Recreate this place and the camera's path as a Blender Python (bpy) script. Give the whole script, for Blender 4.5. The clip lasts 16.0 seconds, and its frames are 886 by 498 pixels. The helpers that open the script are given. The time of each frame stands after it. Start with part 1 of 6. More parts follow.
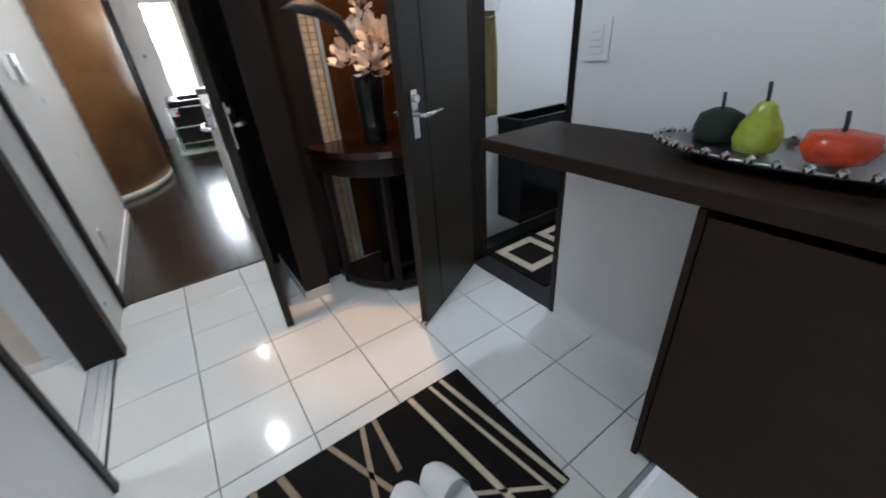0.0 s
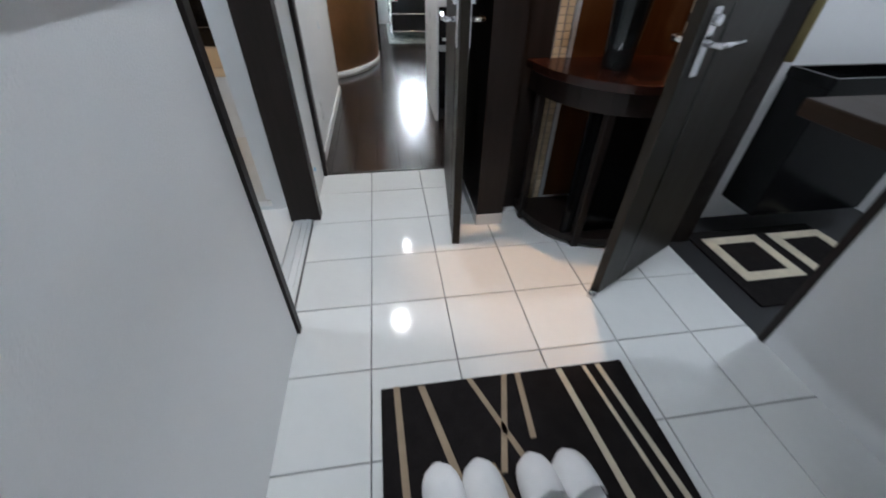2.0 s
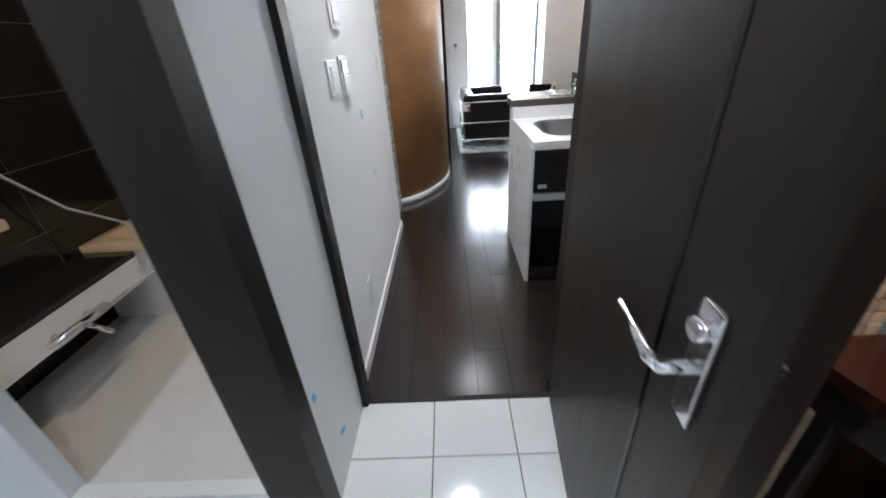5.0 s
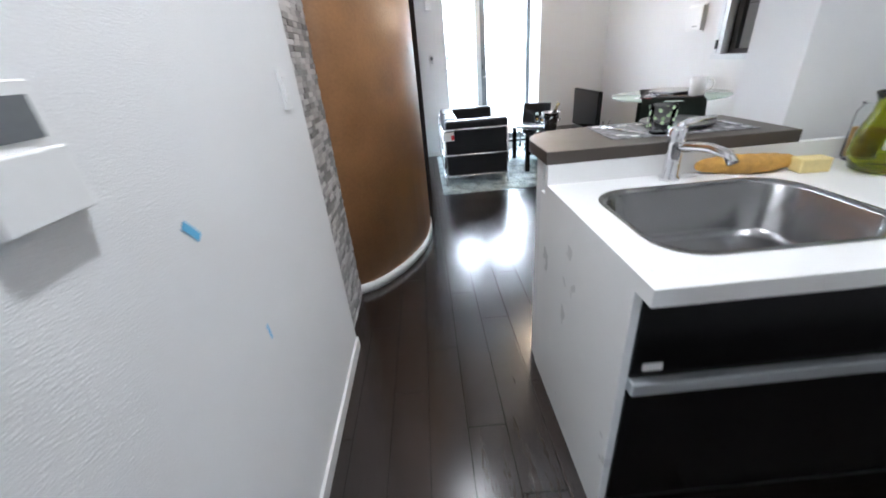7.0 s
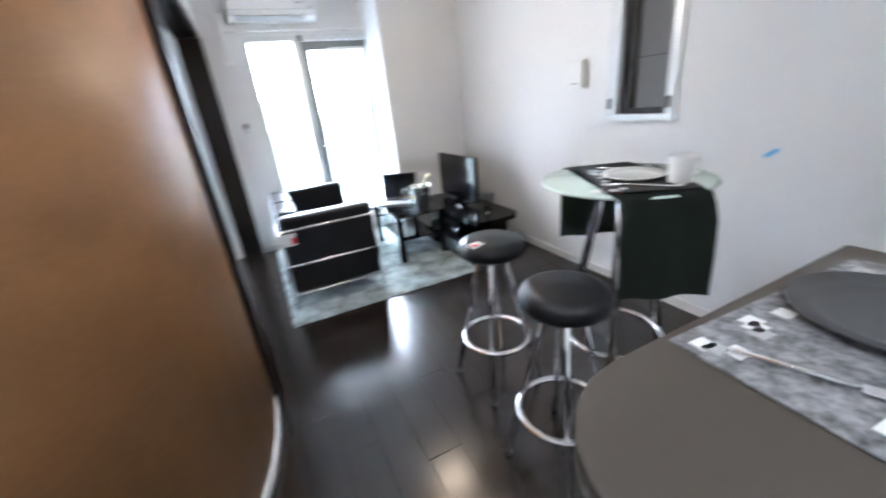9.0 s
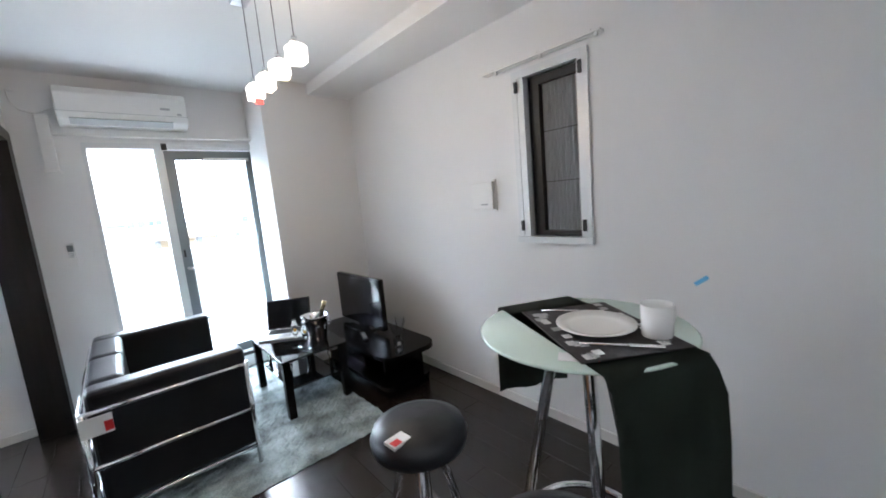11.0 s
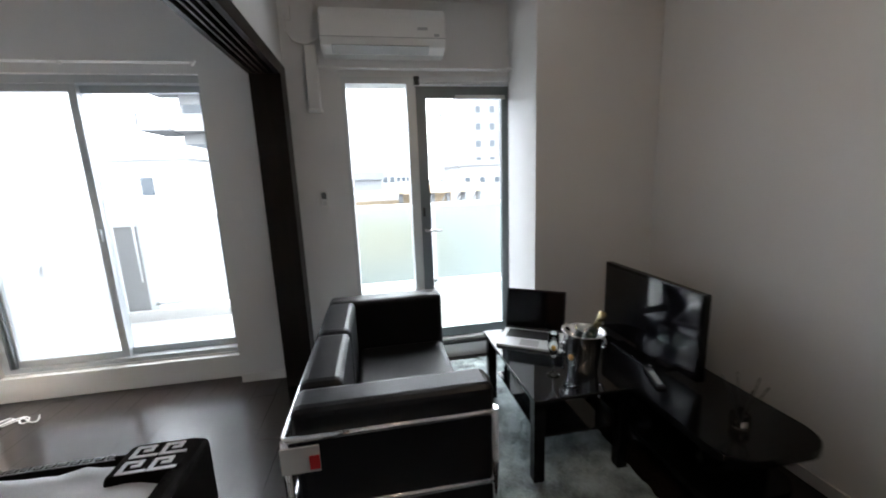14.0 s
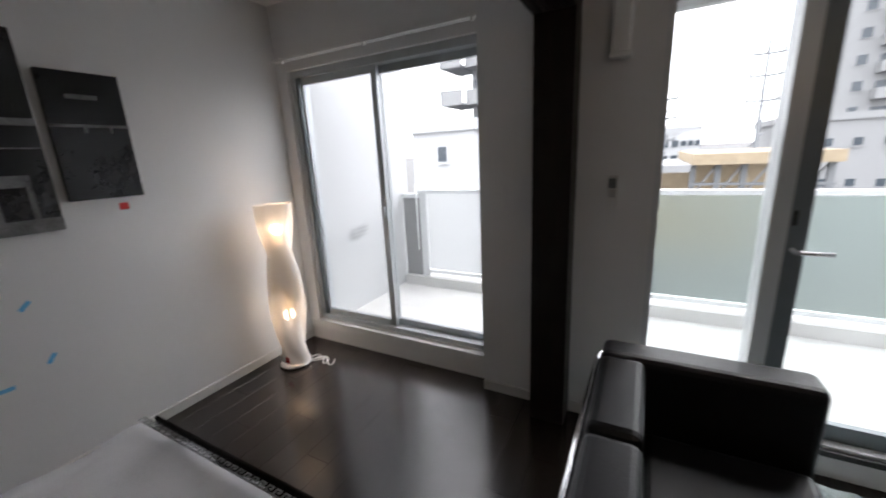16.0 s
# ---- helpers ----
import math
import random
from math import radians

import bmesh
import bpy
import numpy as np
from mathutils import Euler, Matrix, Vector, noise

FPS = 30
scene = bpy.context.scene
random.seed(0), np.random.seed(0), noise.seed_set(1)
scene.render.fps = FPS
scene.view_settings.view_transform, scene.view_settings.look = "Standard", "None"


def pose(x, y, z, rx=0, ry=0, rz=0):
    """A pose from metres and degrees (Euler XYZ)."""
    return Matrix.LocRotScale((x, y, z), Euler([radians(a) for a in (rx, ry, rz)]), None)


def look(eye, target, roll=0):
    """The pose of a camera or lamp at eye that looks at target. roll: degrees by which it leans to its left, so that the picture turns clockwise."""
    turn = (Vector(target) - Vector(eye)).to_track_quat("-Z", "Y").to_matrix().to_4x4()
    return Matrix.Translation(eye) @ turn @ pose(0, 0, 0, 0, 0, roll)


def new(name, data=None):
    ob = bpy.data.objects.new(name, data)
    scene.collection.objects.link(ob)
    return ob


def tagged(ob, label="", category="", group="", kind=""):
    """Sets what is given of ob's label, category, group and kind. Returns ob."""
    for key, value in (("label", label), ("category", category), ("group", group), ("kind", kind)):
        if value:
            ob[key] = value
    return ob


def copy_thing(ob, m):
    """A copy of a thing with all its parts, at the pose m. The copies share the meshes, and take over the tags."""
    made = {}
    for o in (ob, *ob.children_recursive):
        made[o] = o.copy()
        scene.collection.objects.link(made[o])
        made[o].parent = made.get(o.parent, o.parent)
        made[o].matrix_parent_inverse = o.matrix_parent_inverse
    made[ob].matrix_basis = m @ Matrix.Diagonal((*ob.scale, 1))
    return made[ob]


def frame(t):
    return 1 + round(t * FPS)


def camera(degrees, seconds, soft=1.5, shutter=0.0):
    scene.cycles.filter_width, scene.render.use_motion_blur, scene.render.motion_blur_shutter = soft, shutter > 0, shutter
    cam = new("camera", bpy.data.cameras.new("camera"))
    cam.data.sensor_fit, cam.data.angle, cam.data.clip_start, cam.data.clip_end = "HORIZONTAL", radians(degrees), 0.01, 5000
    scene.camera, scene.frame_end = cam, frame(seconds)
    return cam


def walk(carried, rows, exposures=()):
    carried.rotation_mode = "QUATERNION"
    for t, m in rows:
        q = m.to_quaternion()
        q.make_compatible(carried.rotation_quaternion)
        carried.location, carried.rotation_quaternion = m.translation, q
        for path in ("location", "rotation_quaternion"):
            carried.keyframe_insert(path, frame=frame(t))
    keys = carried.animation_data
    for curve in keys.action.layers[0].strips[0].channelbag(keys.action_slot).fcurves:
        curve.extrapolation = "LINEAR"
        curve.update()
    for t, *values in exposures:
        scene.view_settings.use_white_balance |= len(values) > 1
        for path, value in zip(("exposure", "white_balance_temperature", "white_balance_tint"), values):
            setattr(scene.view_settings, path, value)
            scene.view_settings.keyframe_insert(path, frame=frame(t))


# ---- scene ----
cam = camera(99.3, 16.0, soft=1.8, shutter=0.4)
PATH = [
    (0, (0.535, -2.435, 1.165), (1.502, -0.975, 0.198), -4.3),
    (0.5, (0.503, -2.484, 1.144), (1.247, -0.934, 0.121), -4.1),
    (1, (0.5, -2.487, 1.121), (1.034, -0.865, 0.08), -1.9),
    (1.5, (0.452, -2.412, 1.106), (0.812, -0.739, 0.072), 2.3),
    (2, (0.415, -2.218, 1.135), (0.655, -0.684, -0.125), 0.9),
    (2.5, (0.424, -1.986, 1.174), (0.427, -0.385, -0.024), -2.9),
    (3, (0.419, -1.78, 1.213), (0.4, -0.146, 0.06), -2.8),
    (3.5, (0.43, -1.629, 1.256), (0.369, 0.03, 0.14), -3.1),
    (4, (0.416, -1.489, 1.311), (0.336, 0.253, 0.331), -3.9),
    (6.3, (0.401, -0.266, 1.234), (0.478, 1.503, 0.305), -3.6),
    (6.5, (0.393, -0.123, 1.259), (0.532, 1.68, 0.404), -3.9),
    (7, (0.428, 0.211, 1.248), (0.455, 1.997, 0.348), -5.1),
    (7.5, (0.451, 0.552, 1.286), (0.529, 2.394, 0.509), -4.4),
    (8, (0.422, 0.918, 1.304), (0.709, 2.77, 0.607), -5.3),
    (8.5, (0.494, 1.294, 1.341), (0.829, 3.152, 0.682), -6.8),
    (9, (0.605, 1.493, 1.314), (1.363, 3.19, 0.576), -6.2),
    (9.2, (0.658, 1.552, 1.313), (1.723, 3.135, 0.714), -6.6),
    (11.5, (0.83, 2.082, 1.397), (2.126, 3.583, 1.135), -5.1),
    (12, (0.84, 2.286, 1.382), (1.946, 3.929, 1.103), -4.9),
    (12.5, (0.927, 2.497, 1.393), (1.821, 4.268, 1.141), -4.0),
    (13, (0.989, 2.696, 1.386), (1.671, 4.545, 1.046), -3.3),
    (13.5, (0.933, 2.888, 1.375), (1.427, 4.806, 1.098), -2.3),
    (14, (0.917, 3.064, 1.346), (1.251, 5.0, 0.974), -2.2),
    (14.5, (0.939, 3.295, 1.345), (0.921, 5.286, 1.163), -1.1),
    (15, (0.898, 3.447, 1.327), (0.611, 5.4, 1.008), -0.4),
    (15.5, (0.824, 3.627, 1.354), (0.241, 5.508, 1.004), -2.1),
    (16, (0.72, 3.77, 1.42), (-0.21, 5.475, 0.935), -2.8),
]

EXPOSURES = [(0, 2.2, 5950, 10), (2.5, 2.2, 5850, 10), (4.2, 2.3, 5800, 10), (6.3, 2.65, 5600, 10), (8.0, 2.4, 5550, 10), (9.2, 2.6, 5450, 10), (11.3, 1.85, 5600, 10), (12.5, 1.5, 5700, 10), (14.5, 0.2, 6300, 13), (16, -0.45, 6450, 16)]
walk(cam, [(t, look(eye, target, roll)) for t, eye, target, roll in PATH], EXPOSURES)

# ---- daylight: a bright overcast sky and a very soft sun ----
world = bpy.data.worlds.new("sky")
scene.world = world
world.use_nodes = True
wn, wl = world.node_tree.nodes, world.node_tree.links
bg = wn["Background"]
sky = wn.new("ShaderNodeTexSky")
sky.sky_type, sky.sun_disc = "NISHITA", False
sky.sun_elevation, sky.sun_rotation = radians(52), radians(20)
sky.dust_density, sky.air_density, sky.ozone_density = 4.0, 1.0, 1.0
veil = wn.new("ShaderNodeMix")
veil.data_type = "RGBA"
veil.inputs["Factor"].default_value = 0.7
veil.inputs["B"].default_value = (52.0, 53.0, 54.0, 1)
wl.new(sky.outputs["Color"], veil.inputs["A"])
wl.new(veil.outputs["Result"], bg.inputs["Color"])
bg.inputs["Strength"].default_value = 0.15
sun_data = bpy.data.lights.new("sun", "SUN")
sun_data.energy, sun_data.angle, sun_data.color = 1.0, radians(20), (1.0, 0.96, 0.9)
sun = new("sun", sun_data)
sun.matrix_world = look((1.7, 9.7, 10.0), (0, 5, 0))
tagged(sun, kind="structure")

# ---- materials ----
def node_mat(name):
    m = bpy.data.materials.new(name)
    m.use_nodes = True
    return m, m.node_tree.nodes, m.node_tree.links, m.node_tree.nodes["Principled BSDF"]


def pbr(name, color, rough=0.5, metal=0.0, var=0.12, scale=6.0, bump=0.0, bscale=80.0, stretch=(1, 1, 1), rand=0.0, coat=0.0, rvar=0.08, island=0.0, spec=0.5):
    """A procedural surface: broad stains, fine grain, roughness variation and relief."""
    m, n, l, b = node_mat(name)
    tc = n.new("ShaderNodeTexCoord")
    mp = n.new("ShaderNodeMapping")
    mp.inputs["Scale"].default_value = stretch
    l.new(tc.outputs["Object"], mp.inputs["Vector"])
    big, fine = n.new("ShaderNodeTexNoise"), n.new("ShaderNodeTexNoise")
    big.inputs["Scale"].default_value, big.inputs["Detail"].default_value = scale, 4
    fine.inputs["Scale"].default_value, fine.inputs["Detail"].default_value = bscale, 3
    for t in (big, fine):
        l.new(mp.outputs["Vector"], t.inputs["Vector"])
    mix = n.new("ShaderNodeMath")
    mix.operation = "MULTIPLY_ADD"
    l.new(fine.outputs["Fac"], mix.inputs[0])
    mix.inputs[1].default_value = 0.5
    l.new(big.outputs["Fac"], mix.inputs[2])
    val = n.new("ShaderNodeMapRange")
    val.inputs["From Min"].default_value, val.inputs["From Max"].default_value = 0.45, 1.05
    val.inputs["To Min"].default_value, val.inputs["To Max"].default_value = 1 - var, 1 + var
    l.new(mix.outputs[0], val.inputs["Value"])
    last = val.outputs["Result"]
    for amount, kind in ((rand, "ShaderNodeObjectInfo"), (island, "ShaderNodeNewGeometry")):
        if amount:
            src = n.new(kind)
            r = n.new("ShaderNodeMapRange")
            r.inputs["To Min"].default_value, r.inputs["To Max"].default_value = 1 - amount, 1 + amount
            l.new(src.outputs["Random" if kind == "ShaderNodeObjectInfo" else "Random Per Island"], r.inputs["Value"])
            mul = n.new("ShaderNodeMath")
            mul.operation = "MULTIPLY"
            l.new(last, mul.inputs[0]), l.new(r.outputs["Result"], mul.inputs[1])
            last = mul.outputs[0]
    vm = n.new("ShaderNodeVectorMath")
    vm.operation = "SCALE"
    vm.inputs[0].default_value = color
    l.new(last, vm.inputs["Scale"])
    l.new(vm.outputs["Vector"], b.inputs["Base Color"])
    rr = n.new("ShaderNodeMapRange")
    rr.inputs["To Min"].default_value, rr.inputs["To Max"].default_value = max(0.02, rough - rvar), min(1, rough + rvar)
    l.new(big.outputs["Fac"], rr.inputs["Value"])
    l.new(rr.outputs["Result"], b.inputs["Roughness"])
    b.inputs["Metallic"].default_value = metal
    b.inputs["Coat Weight"].default_value = coat
    b.inputs["Specular IOR Level"].default_value = spec
    if bump:
        bp = n.new("ShaderNodeBump")
        bp.inputs["Strength"].default_value, bp.inputs["Distance"].default_value = bump, 0.004
        l.new(fine.outputs["Fac"], bp.inputs["Height"])
        l.new(bp.outputs["Normal"], b.inputs["Normal"])
    return m


def glow(name, color, strength):
    m, n, l, b = node_mat(name)
    b.inputs["Base Color"].default_value = (*color, 1)
    b.inputs["Emission Color"].default_value = (*color, 1)
    b.inputs["Emission Strength"].default_value = strength
    return m


def glass(name, color=(1, 1, 1), rough=0.0, ior=1.45):
    m, n, l, b = node_mat(name)
    b.inputs["Base Color"].default_value = (*color, 1)
    b.inputs["Roughness"].default_value = rough
    b.inputs["Transmission Weight"].default_value = 1
    b.inputs["IOR"].default_value = ior
    return m


M = dict(
    wallpaper=pbr("wallpaper", (0.78, 0.78, 0.78), 0.75, var=0.03, scale=1.5, bump=0.35, bscale=260),
    ceiling=pbr("ceiling", (0.8, 0.8, 0.8), 0.8, var=0.02, scale=1.2, bump=0.25, bscale=240),
    baseboard=pbr("baseboard", (0.72, 0.71, 0.69), 0.45, var=0.04),
    plank=pbr("dark_wood_plank", (0.021, 0.0148, 0.0122), 0.21, var=0.3, scale=5, stretch=(6, 0.6, 6), bscale=45, bump=0.03, rand=0.1, rvar=0.05, spec=0.6),
    subfloor=pbr("plank_joint", (0.012, 0.009, 0.008), 0.6),
    tile=pbr("white_floor_tile", (0.74, 0.74, 0.72), 0.1, var=0.03, scale=2, rand=0.025, rvar=0.04, bump=0.02, bscale=30),
    grout=pbr("tile_grout", (0.17, 0.165, 0.16), 0.8, var=0.15),
    darkwood=pbr("dark_stained_wood", (0.015, 0.0105, 0.009), 0.42, spec=0.25, var=0.3, scale=4, stretch=(8, 8, 0.7), bscale=50, bump=0.08),
    doorwood=pbr("dark_door_veneer", (0.019, 0.0145, 0.01), 0.4, spec=0.25, var=0.3, scale=4, stretch=(8, 8, 0.7), bscale=50, bump=0.06),
    brownwood=pbr("brown_shoe_cabinet_wood", (0.02, 0.0115, 0.007), 0.5, spec=0.15, var=0.3, scale=4, stretch=(6, 0.7, 8), bscale=50, bump=0.06),
    bartop=pbr("taupe_bar_laminate", (0.07, 0.059, 0.049), 0.45, var=0.08, scale=8, bump=0.05, bscale=200),
    column=pbr("ochre_brown_wall_covering", (0.33, 0.16, 0.06), 0.46, var=0.22, scale=5, bump=0.3, bscale=70),
    white=pbr("white_laminate", (0.8, 0.8, 0.79), 0.3, var=0.02),
    plastic=pbr("white_plastic", (0.78, 0.78, 0.77), 0.38, var=0.02),
    greyplastic=pbr("grey_plastic", (0.42, 0.43, 0.44), 0.4, var=0.05),
    black=pbr("black_gloss_panel", (0.0045, 0.0045, 0.005), 0.16, var=0.1, spec=0.2),
    blackmat=pbr("black_matt_plastic", (0.018, 0.018, 0.02), 0.5, var=0.1),
    leather=pbr("black_leather", (0.009, 0.0095, 0.0115), 0.36, spec=0.35, var=0.15, scale=8, bump=0.25, bscale=220, rvar=0.08),
    chrome=pbr("chrome", (0.8, 0.8, 0.82), 0.1, 1.0, var=0.03, rvar=0.05),
    steel=pbr("brushed_steel", (0.55, 0.55, 0.56), 0.3, 1.0, var=0.06, stretch=(1, 12, 1), bscale=60, rvar=0.08),
    sinksteel=pbr("satin_sink_steel", (0.3, 0.3, 0.305), 0.24, 1.0, var=0.08, scale=9, bscale=90, rvar=0.08),
    alu=pbr("grey_aluminium_frame", (0.5, 0.53, 0.55), 0.35, 0.4, var=0.04),
    aluw=pbr("white_aluminium_frame", (0.7, 0.72, 0.73), 0.4, 0.2, var=0.03),
    glass=glass("clear_glass", (0.97, 0.99, 0.98), 0.0, 1.08),
    frost=glass("frosted_green_glass", (0.7, 0.81, 0.77), 0.5, 1.2),
    frostgrey=glass("frosted_grey_glass", (0.78, 0.79, 0.78), 0.5, 1.2),
    wired=glass("ribbed_glass", (0.75, 0.78, 0.8), 0.35, 1.3),
    rug=pbr("grey_blue_shag", (0.36, 0.42, 0.43), 0.95, var=0.7, scale=7, bump=0.9, bscale=160, spec=0.1),
    concrete=pbr("pale_balcony_floor", (0.56, 0.56, 0.55), 0.7, var=0.08, scale=4, bump=0.2),
    balconywall=pbr("white_balcony_render", (0.5, 0.51, 0.52), 0.8, var=0.05, scale=0.8, bump=0.2),
    facade=pbr("white_facade", (0.3, 0.305, 0.31), 0.8, var=0.05, scale=0.4),
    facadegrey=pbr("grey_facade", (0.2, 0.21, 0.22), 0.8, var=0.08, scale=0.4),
    winglass=pbr("dark_window", (0.06, 0.075, 0.09), 0.12, var=0.2, scale=0.5),
    ground=pbr("asphalt_ground", (0.12, 0.12, 0.12), 0.9, var=0.2, scale=0.2),
)


# ---- building helpers ----
def box(bm, x0, x1, y0, y1, z0, z1, bevel=0.0, seg=2):
    m = Matrix.LocRotScale(((x0 + x1) / 2, (y0 + y1) / 2, (z0 + z1) / 2), None, (abs(x1 - x0), abs(y1 - y0), abs(z1 - z0)))
    made = bmesh.ops.create_cube(bm, size=1, matrix=m)
    if bevel:
        edges = list({e for v in made["verts"] for e in v.link_edges})
        bmesh.ops.bevel(bm, geom=edges, offset=bevel, segments=seg, profile=0.5, affect="EDGES")
    return bm


def boxes(*specs, bevel=0.0):
    bm = bmesh.new()
    for s in specs:
        box(bm, *s, bevel=bevel)
    return bm


def tube(bm, points, radius, sides=10, closed=False, radii=None):
    """A round bar along a line of points."""
    pts = [Vector(p) for p in points]
    rings = []
    count = len(pts)
    normal = None
    for i, p in enumerate(pts):
        if closed:
            way = pts[(i + 1) % count] - pts[i - 1]
        else:
            way = pts[min(i + 1, count - 1)] - pts[max(i - 1, 0)]
        way.normalize()
        if normal is None:
            normal = way.orthogonal().normalized()
        normal = (normal - way * normal.dot(way)).normalized()
        other = way.cross(normal)
        r = radii[i] if radii else radius
        rings.append([bm.verts.new(p + r * (math.cos(2 * math.pi * k / sides) * normal + math.sin(2 * math.pi * k / sides) * other)) for k in range(sides)])
    for i in range(count if closed else count - 1):
        a, b = rings[i], rings[(i + 1) % count]
        for k in range(sides):
            f = bm.faces.new((a[k], a[(k + 1) % sides], b[(k + 1) % sides], b[k]))
            f.smooth = True
    if not closed:
        bm.faces.new(rings[0][::-1]), bm.faces.new(rings[-1])
    return bm


def lathe(bm, profile, steps=28, centre=(0, 0), wave=None):
    """A turned body from (radius, height) pairs."""
    rings = []
    for r, z in profile:
        ring = []
        for k in range(steps):
            a = 2 * math.pi * k / steps
            rr = r * (wave(a, z) if wave else 1)
            ring.append(bm.verts.new((centre[0] + rr * math.cos(a), centre[1] + rr * math.sin(a), z)))
        rings.append(ring)
    for a, b in zip(rings, rings[1:]):
        for k in range(steps):
            f = bm.faces.new((a[k], a[(k + 1) % steps], b[(k + 1) % steps], b[k]))
            f.smooth = True
    if profile[0][0] > 0.0005:
        bm.faces.new(rings[0][::-1])
    if profile[-1][0] > 0.0005:
        bm.faces.new(rings[-1])
    return bm


def slab(bm, outline, z0, z1, bevel=0.0):
    """A flat plate with any outline."""
    low = [bm.verts.new((x, y, z0)) for x, y in outline]
    top = [bm.verts.new((x, y, z1)) for x, y in outline]
    n = len(outline)
    bm.faces.new(low[::-1])
    lid = bm.faces.new(top)
    for i in range(n):
        bm.faces.new((low[i], low[(i + 1) % n], top[(i + 1) % n], top[i]))
    if bevel:
        bmesh.ops.bevel(bm, geom=list(lid.edges), offset=bevel, segments=2, profile=0.5, affect="EDGES")
    return bm


def rounded(x0, x1, y0, y1, r, steps=6):
    """The outline of a rectangle with round corners."""
    out = []
    for cx, cy, a0 in ((x1 - r, y1 - r, 0), (x0 + r, y1 - r, 90), (x0 + r, y0 + r, 180), (x1 - r, y0 + r, 270)):
        for k in range(steps + 1):
            a = radians(a0 + 90 * k / steps)
            out.append((cx + r * math.cos(a), cy + r * math.sin(a)))
    return out


def mesh_of(name, bm, material):
    bmesh.ops.recalc_face_normals(bm, faces=bm.faces)
    data = bpy.data.meshes.new(name)
    bm.to_mesh(data)
    bm.free()
    data.materials.append(M[material] if isinstance(material, str) else material)
    return data


def part(name, bm, material, parent, label=""):
    ob = new(name, mesh_of(name, bm, material))
    ob.parent = parent
    return tagged(ob, label)


def thing(name, place, label, category, group="", turn=0.0):
    ob = new(name)
    ob.empty_display_size = 0.1
    ob.matrix_world = pose(*place, 0, 0, turn)
    return tagged(ob, label, category, group)


def solid(name, bm, material, label, category, group=""):
    """A thing of one mesh, built in place."""
    return tagged(new(name, mesh_of(name, bm, material)), label, category, group)


def structure(name, bm, material, label=""):
    return tagged(new(name, mesh_of(name, bm, material)), label, kind="structure")


def lamp(name, kind, place, energy, color, size=0.1, target=None, spot=None):
    data = bpy.data.lights.new(name, kind)
    data.energy, data.color = energy, color
    if kind == "AREA":
        data.size = size
    else:
        data.shadow_soft_size = size
    if spot:
        data.spot_size, data.spot_blend = radians(spot), 0.6
    ob = new(name, data)
    ob.matrix_world = look(place, target) if target else pose(*place)
    return tagged(ob, kind="structure")
M["alud"] = pbr("dark_grey_aluminium", (0.2, 0.225, 0.24), 0.4, 0.5, var=0.05)
M["pleat"] = pbr("grey_pleated_mesh", (0.3, 0.31, 0.32), 0.8, var=0.05)
M["towel"] = pbr("olive_towel", (0.3, 0.25, 0.12), 0.95, var=0.15, scale=20, bump=0.8, bscale=300, spec=0.1)
M["cream"] = pbr("cream_yarn", (0.62, 0.55, 0.42), 0.95, var=0.15, scale=20, bump=0.8, bscale=250, spec=0.1)
M["tan"] = pbr("tan_yarn", (0.34, 0.26, 0.18), 0.95, var=0.15, scale=20, bump=0.8, bscale=250, spec=0.1)
M["blackyarn"] = pbr("black_yarn", (0.014, 0.012, 0.012), 0.95, var=0.3, scale=20, bump=0.8, bscale=250, spec=0.1)
M["terry"] = pbr("white_terry", (0.8, 0.8, 0.8), 0.95, var=0.04, scale=20, bump=0.6, bscale=300, spec=0.1)
M["petal"] = pbr("champagne_petal", (0.8, 0.66, 0.55), 0.4, var=0.2, scale=20, island=0.3)
M["petalw"] = pbr("silver_white_petal", (0.85, 0.82, 0.78), 0.3, 0.3, var=0.2, scale=20, island=0.2)
M["vase"] = pbr("dark_glazed_vase", (0.012, 0.014, 0.014), 0.12, var=0.2)
M["mosaiclit"] = pbr("beige_mosaic_tile", (0.55, 0.44, 0.3), 0.25, var=0.15, rand=0.15, scale=15)
M["mosaic"] = pbr("grey_stone_mosaic", (0.42, 0.41, 0.405), 0.5, var=0.12, scale=25, rand=0.55, island=0.0, bump=0.1)
M["mosaicfar"] = pbr("grey_stone_mosaic_far", (0.42, 0.41, 0.405), 0.5, var=0.12, scale=25, island=0.55, bump=0.1)
M["amber"] = pbr("amber_brown_panel", (0.055, 0.022, 0.008), 0.15, var=0.25, scale=3, stretch=(6, 6, 0.6))
M["redwood"] = pbr("red_brown_polished_wood", (0.02, 0.0065, 0.004), 0.2, var=0.4, scale=5, stretch=(1, 5, 1))
M["pear"] = pbr("green_glazed_pear", (0.35, 0.42, 0.04), 0.25, var=0.2, scale=30)
M["tomato"] = pbr("red_orange_glazed_fruit", (0.55, 0.06, 0.02), 0.2, var=0.3, scale=25)
M["greenjug"] = glass("olive_green_glass", (0.62, 0.66, 0.05), 0.02, 1.35)
M["clear"] = glass("thin_clear_glass", (0.96, 0.98, 0.97), 0.0, 1.1)
M["bread"] = pbr("bread_crust", (0.5, 0.28, 0.06), 0.7, var=0.3, scale=25, bump=0.5, bscale=90)
M["butter"] = pbr("butter", (0.75, 0.62, 0.28), 0.5, var=0.08, scale=20)
M["runner"] = pbr("dark_green_black_cloth", (0.012, 0.02, 0.013), 0.8, var=0.2, scale=20, bump=0.3, bscale=300)
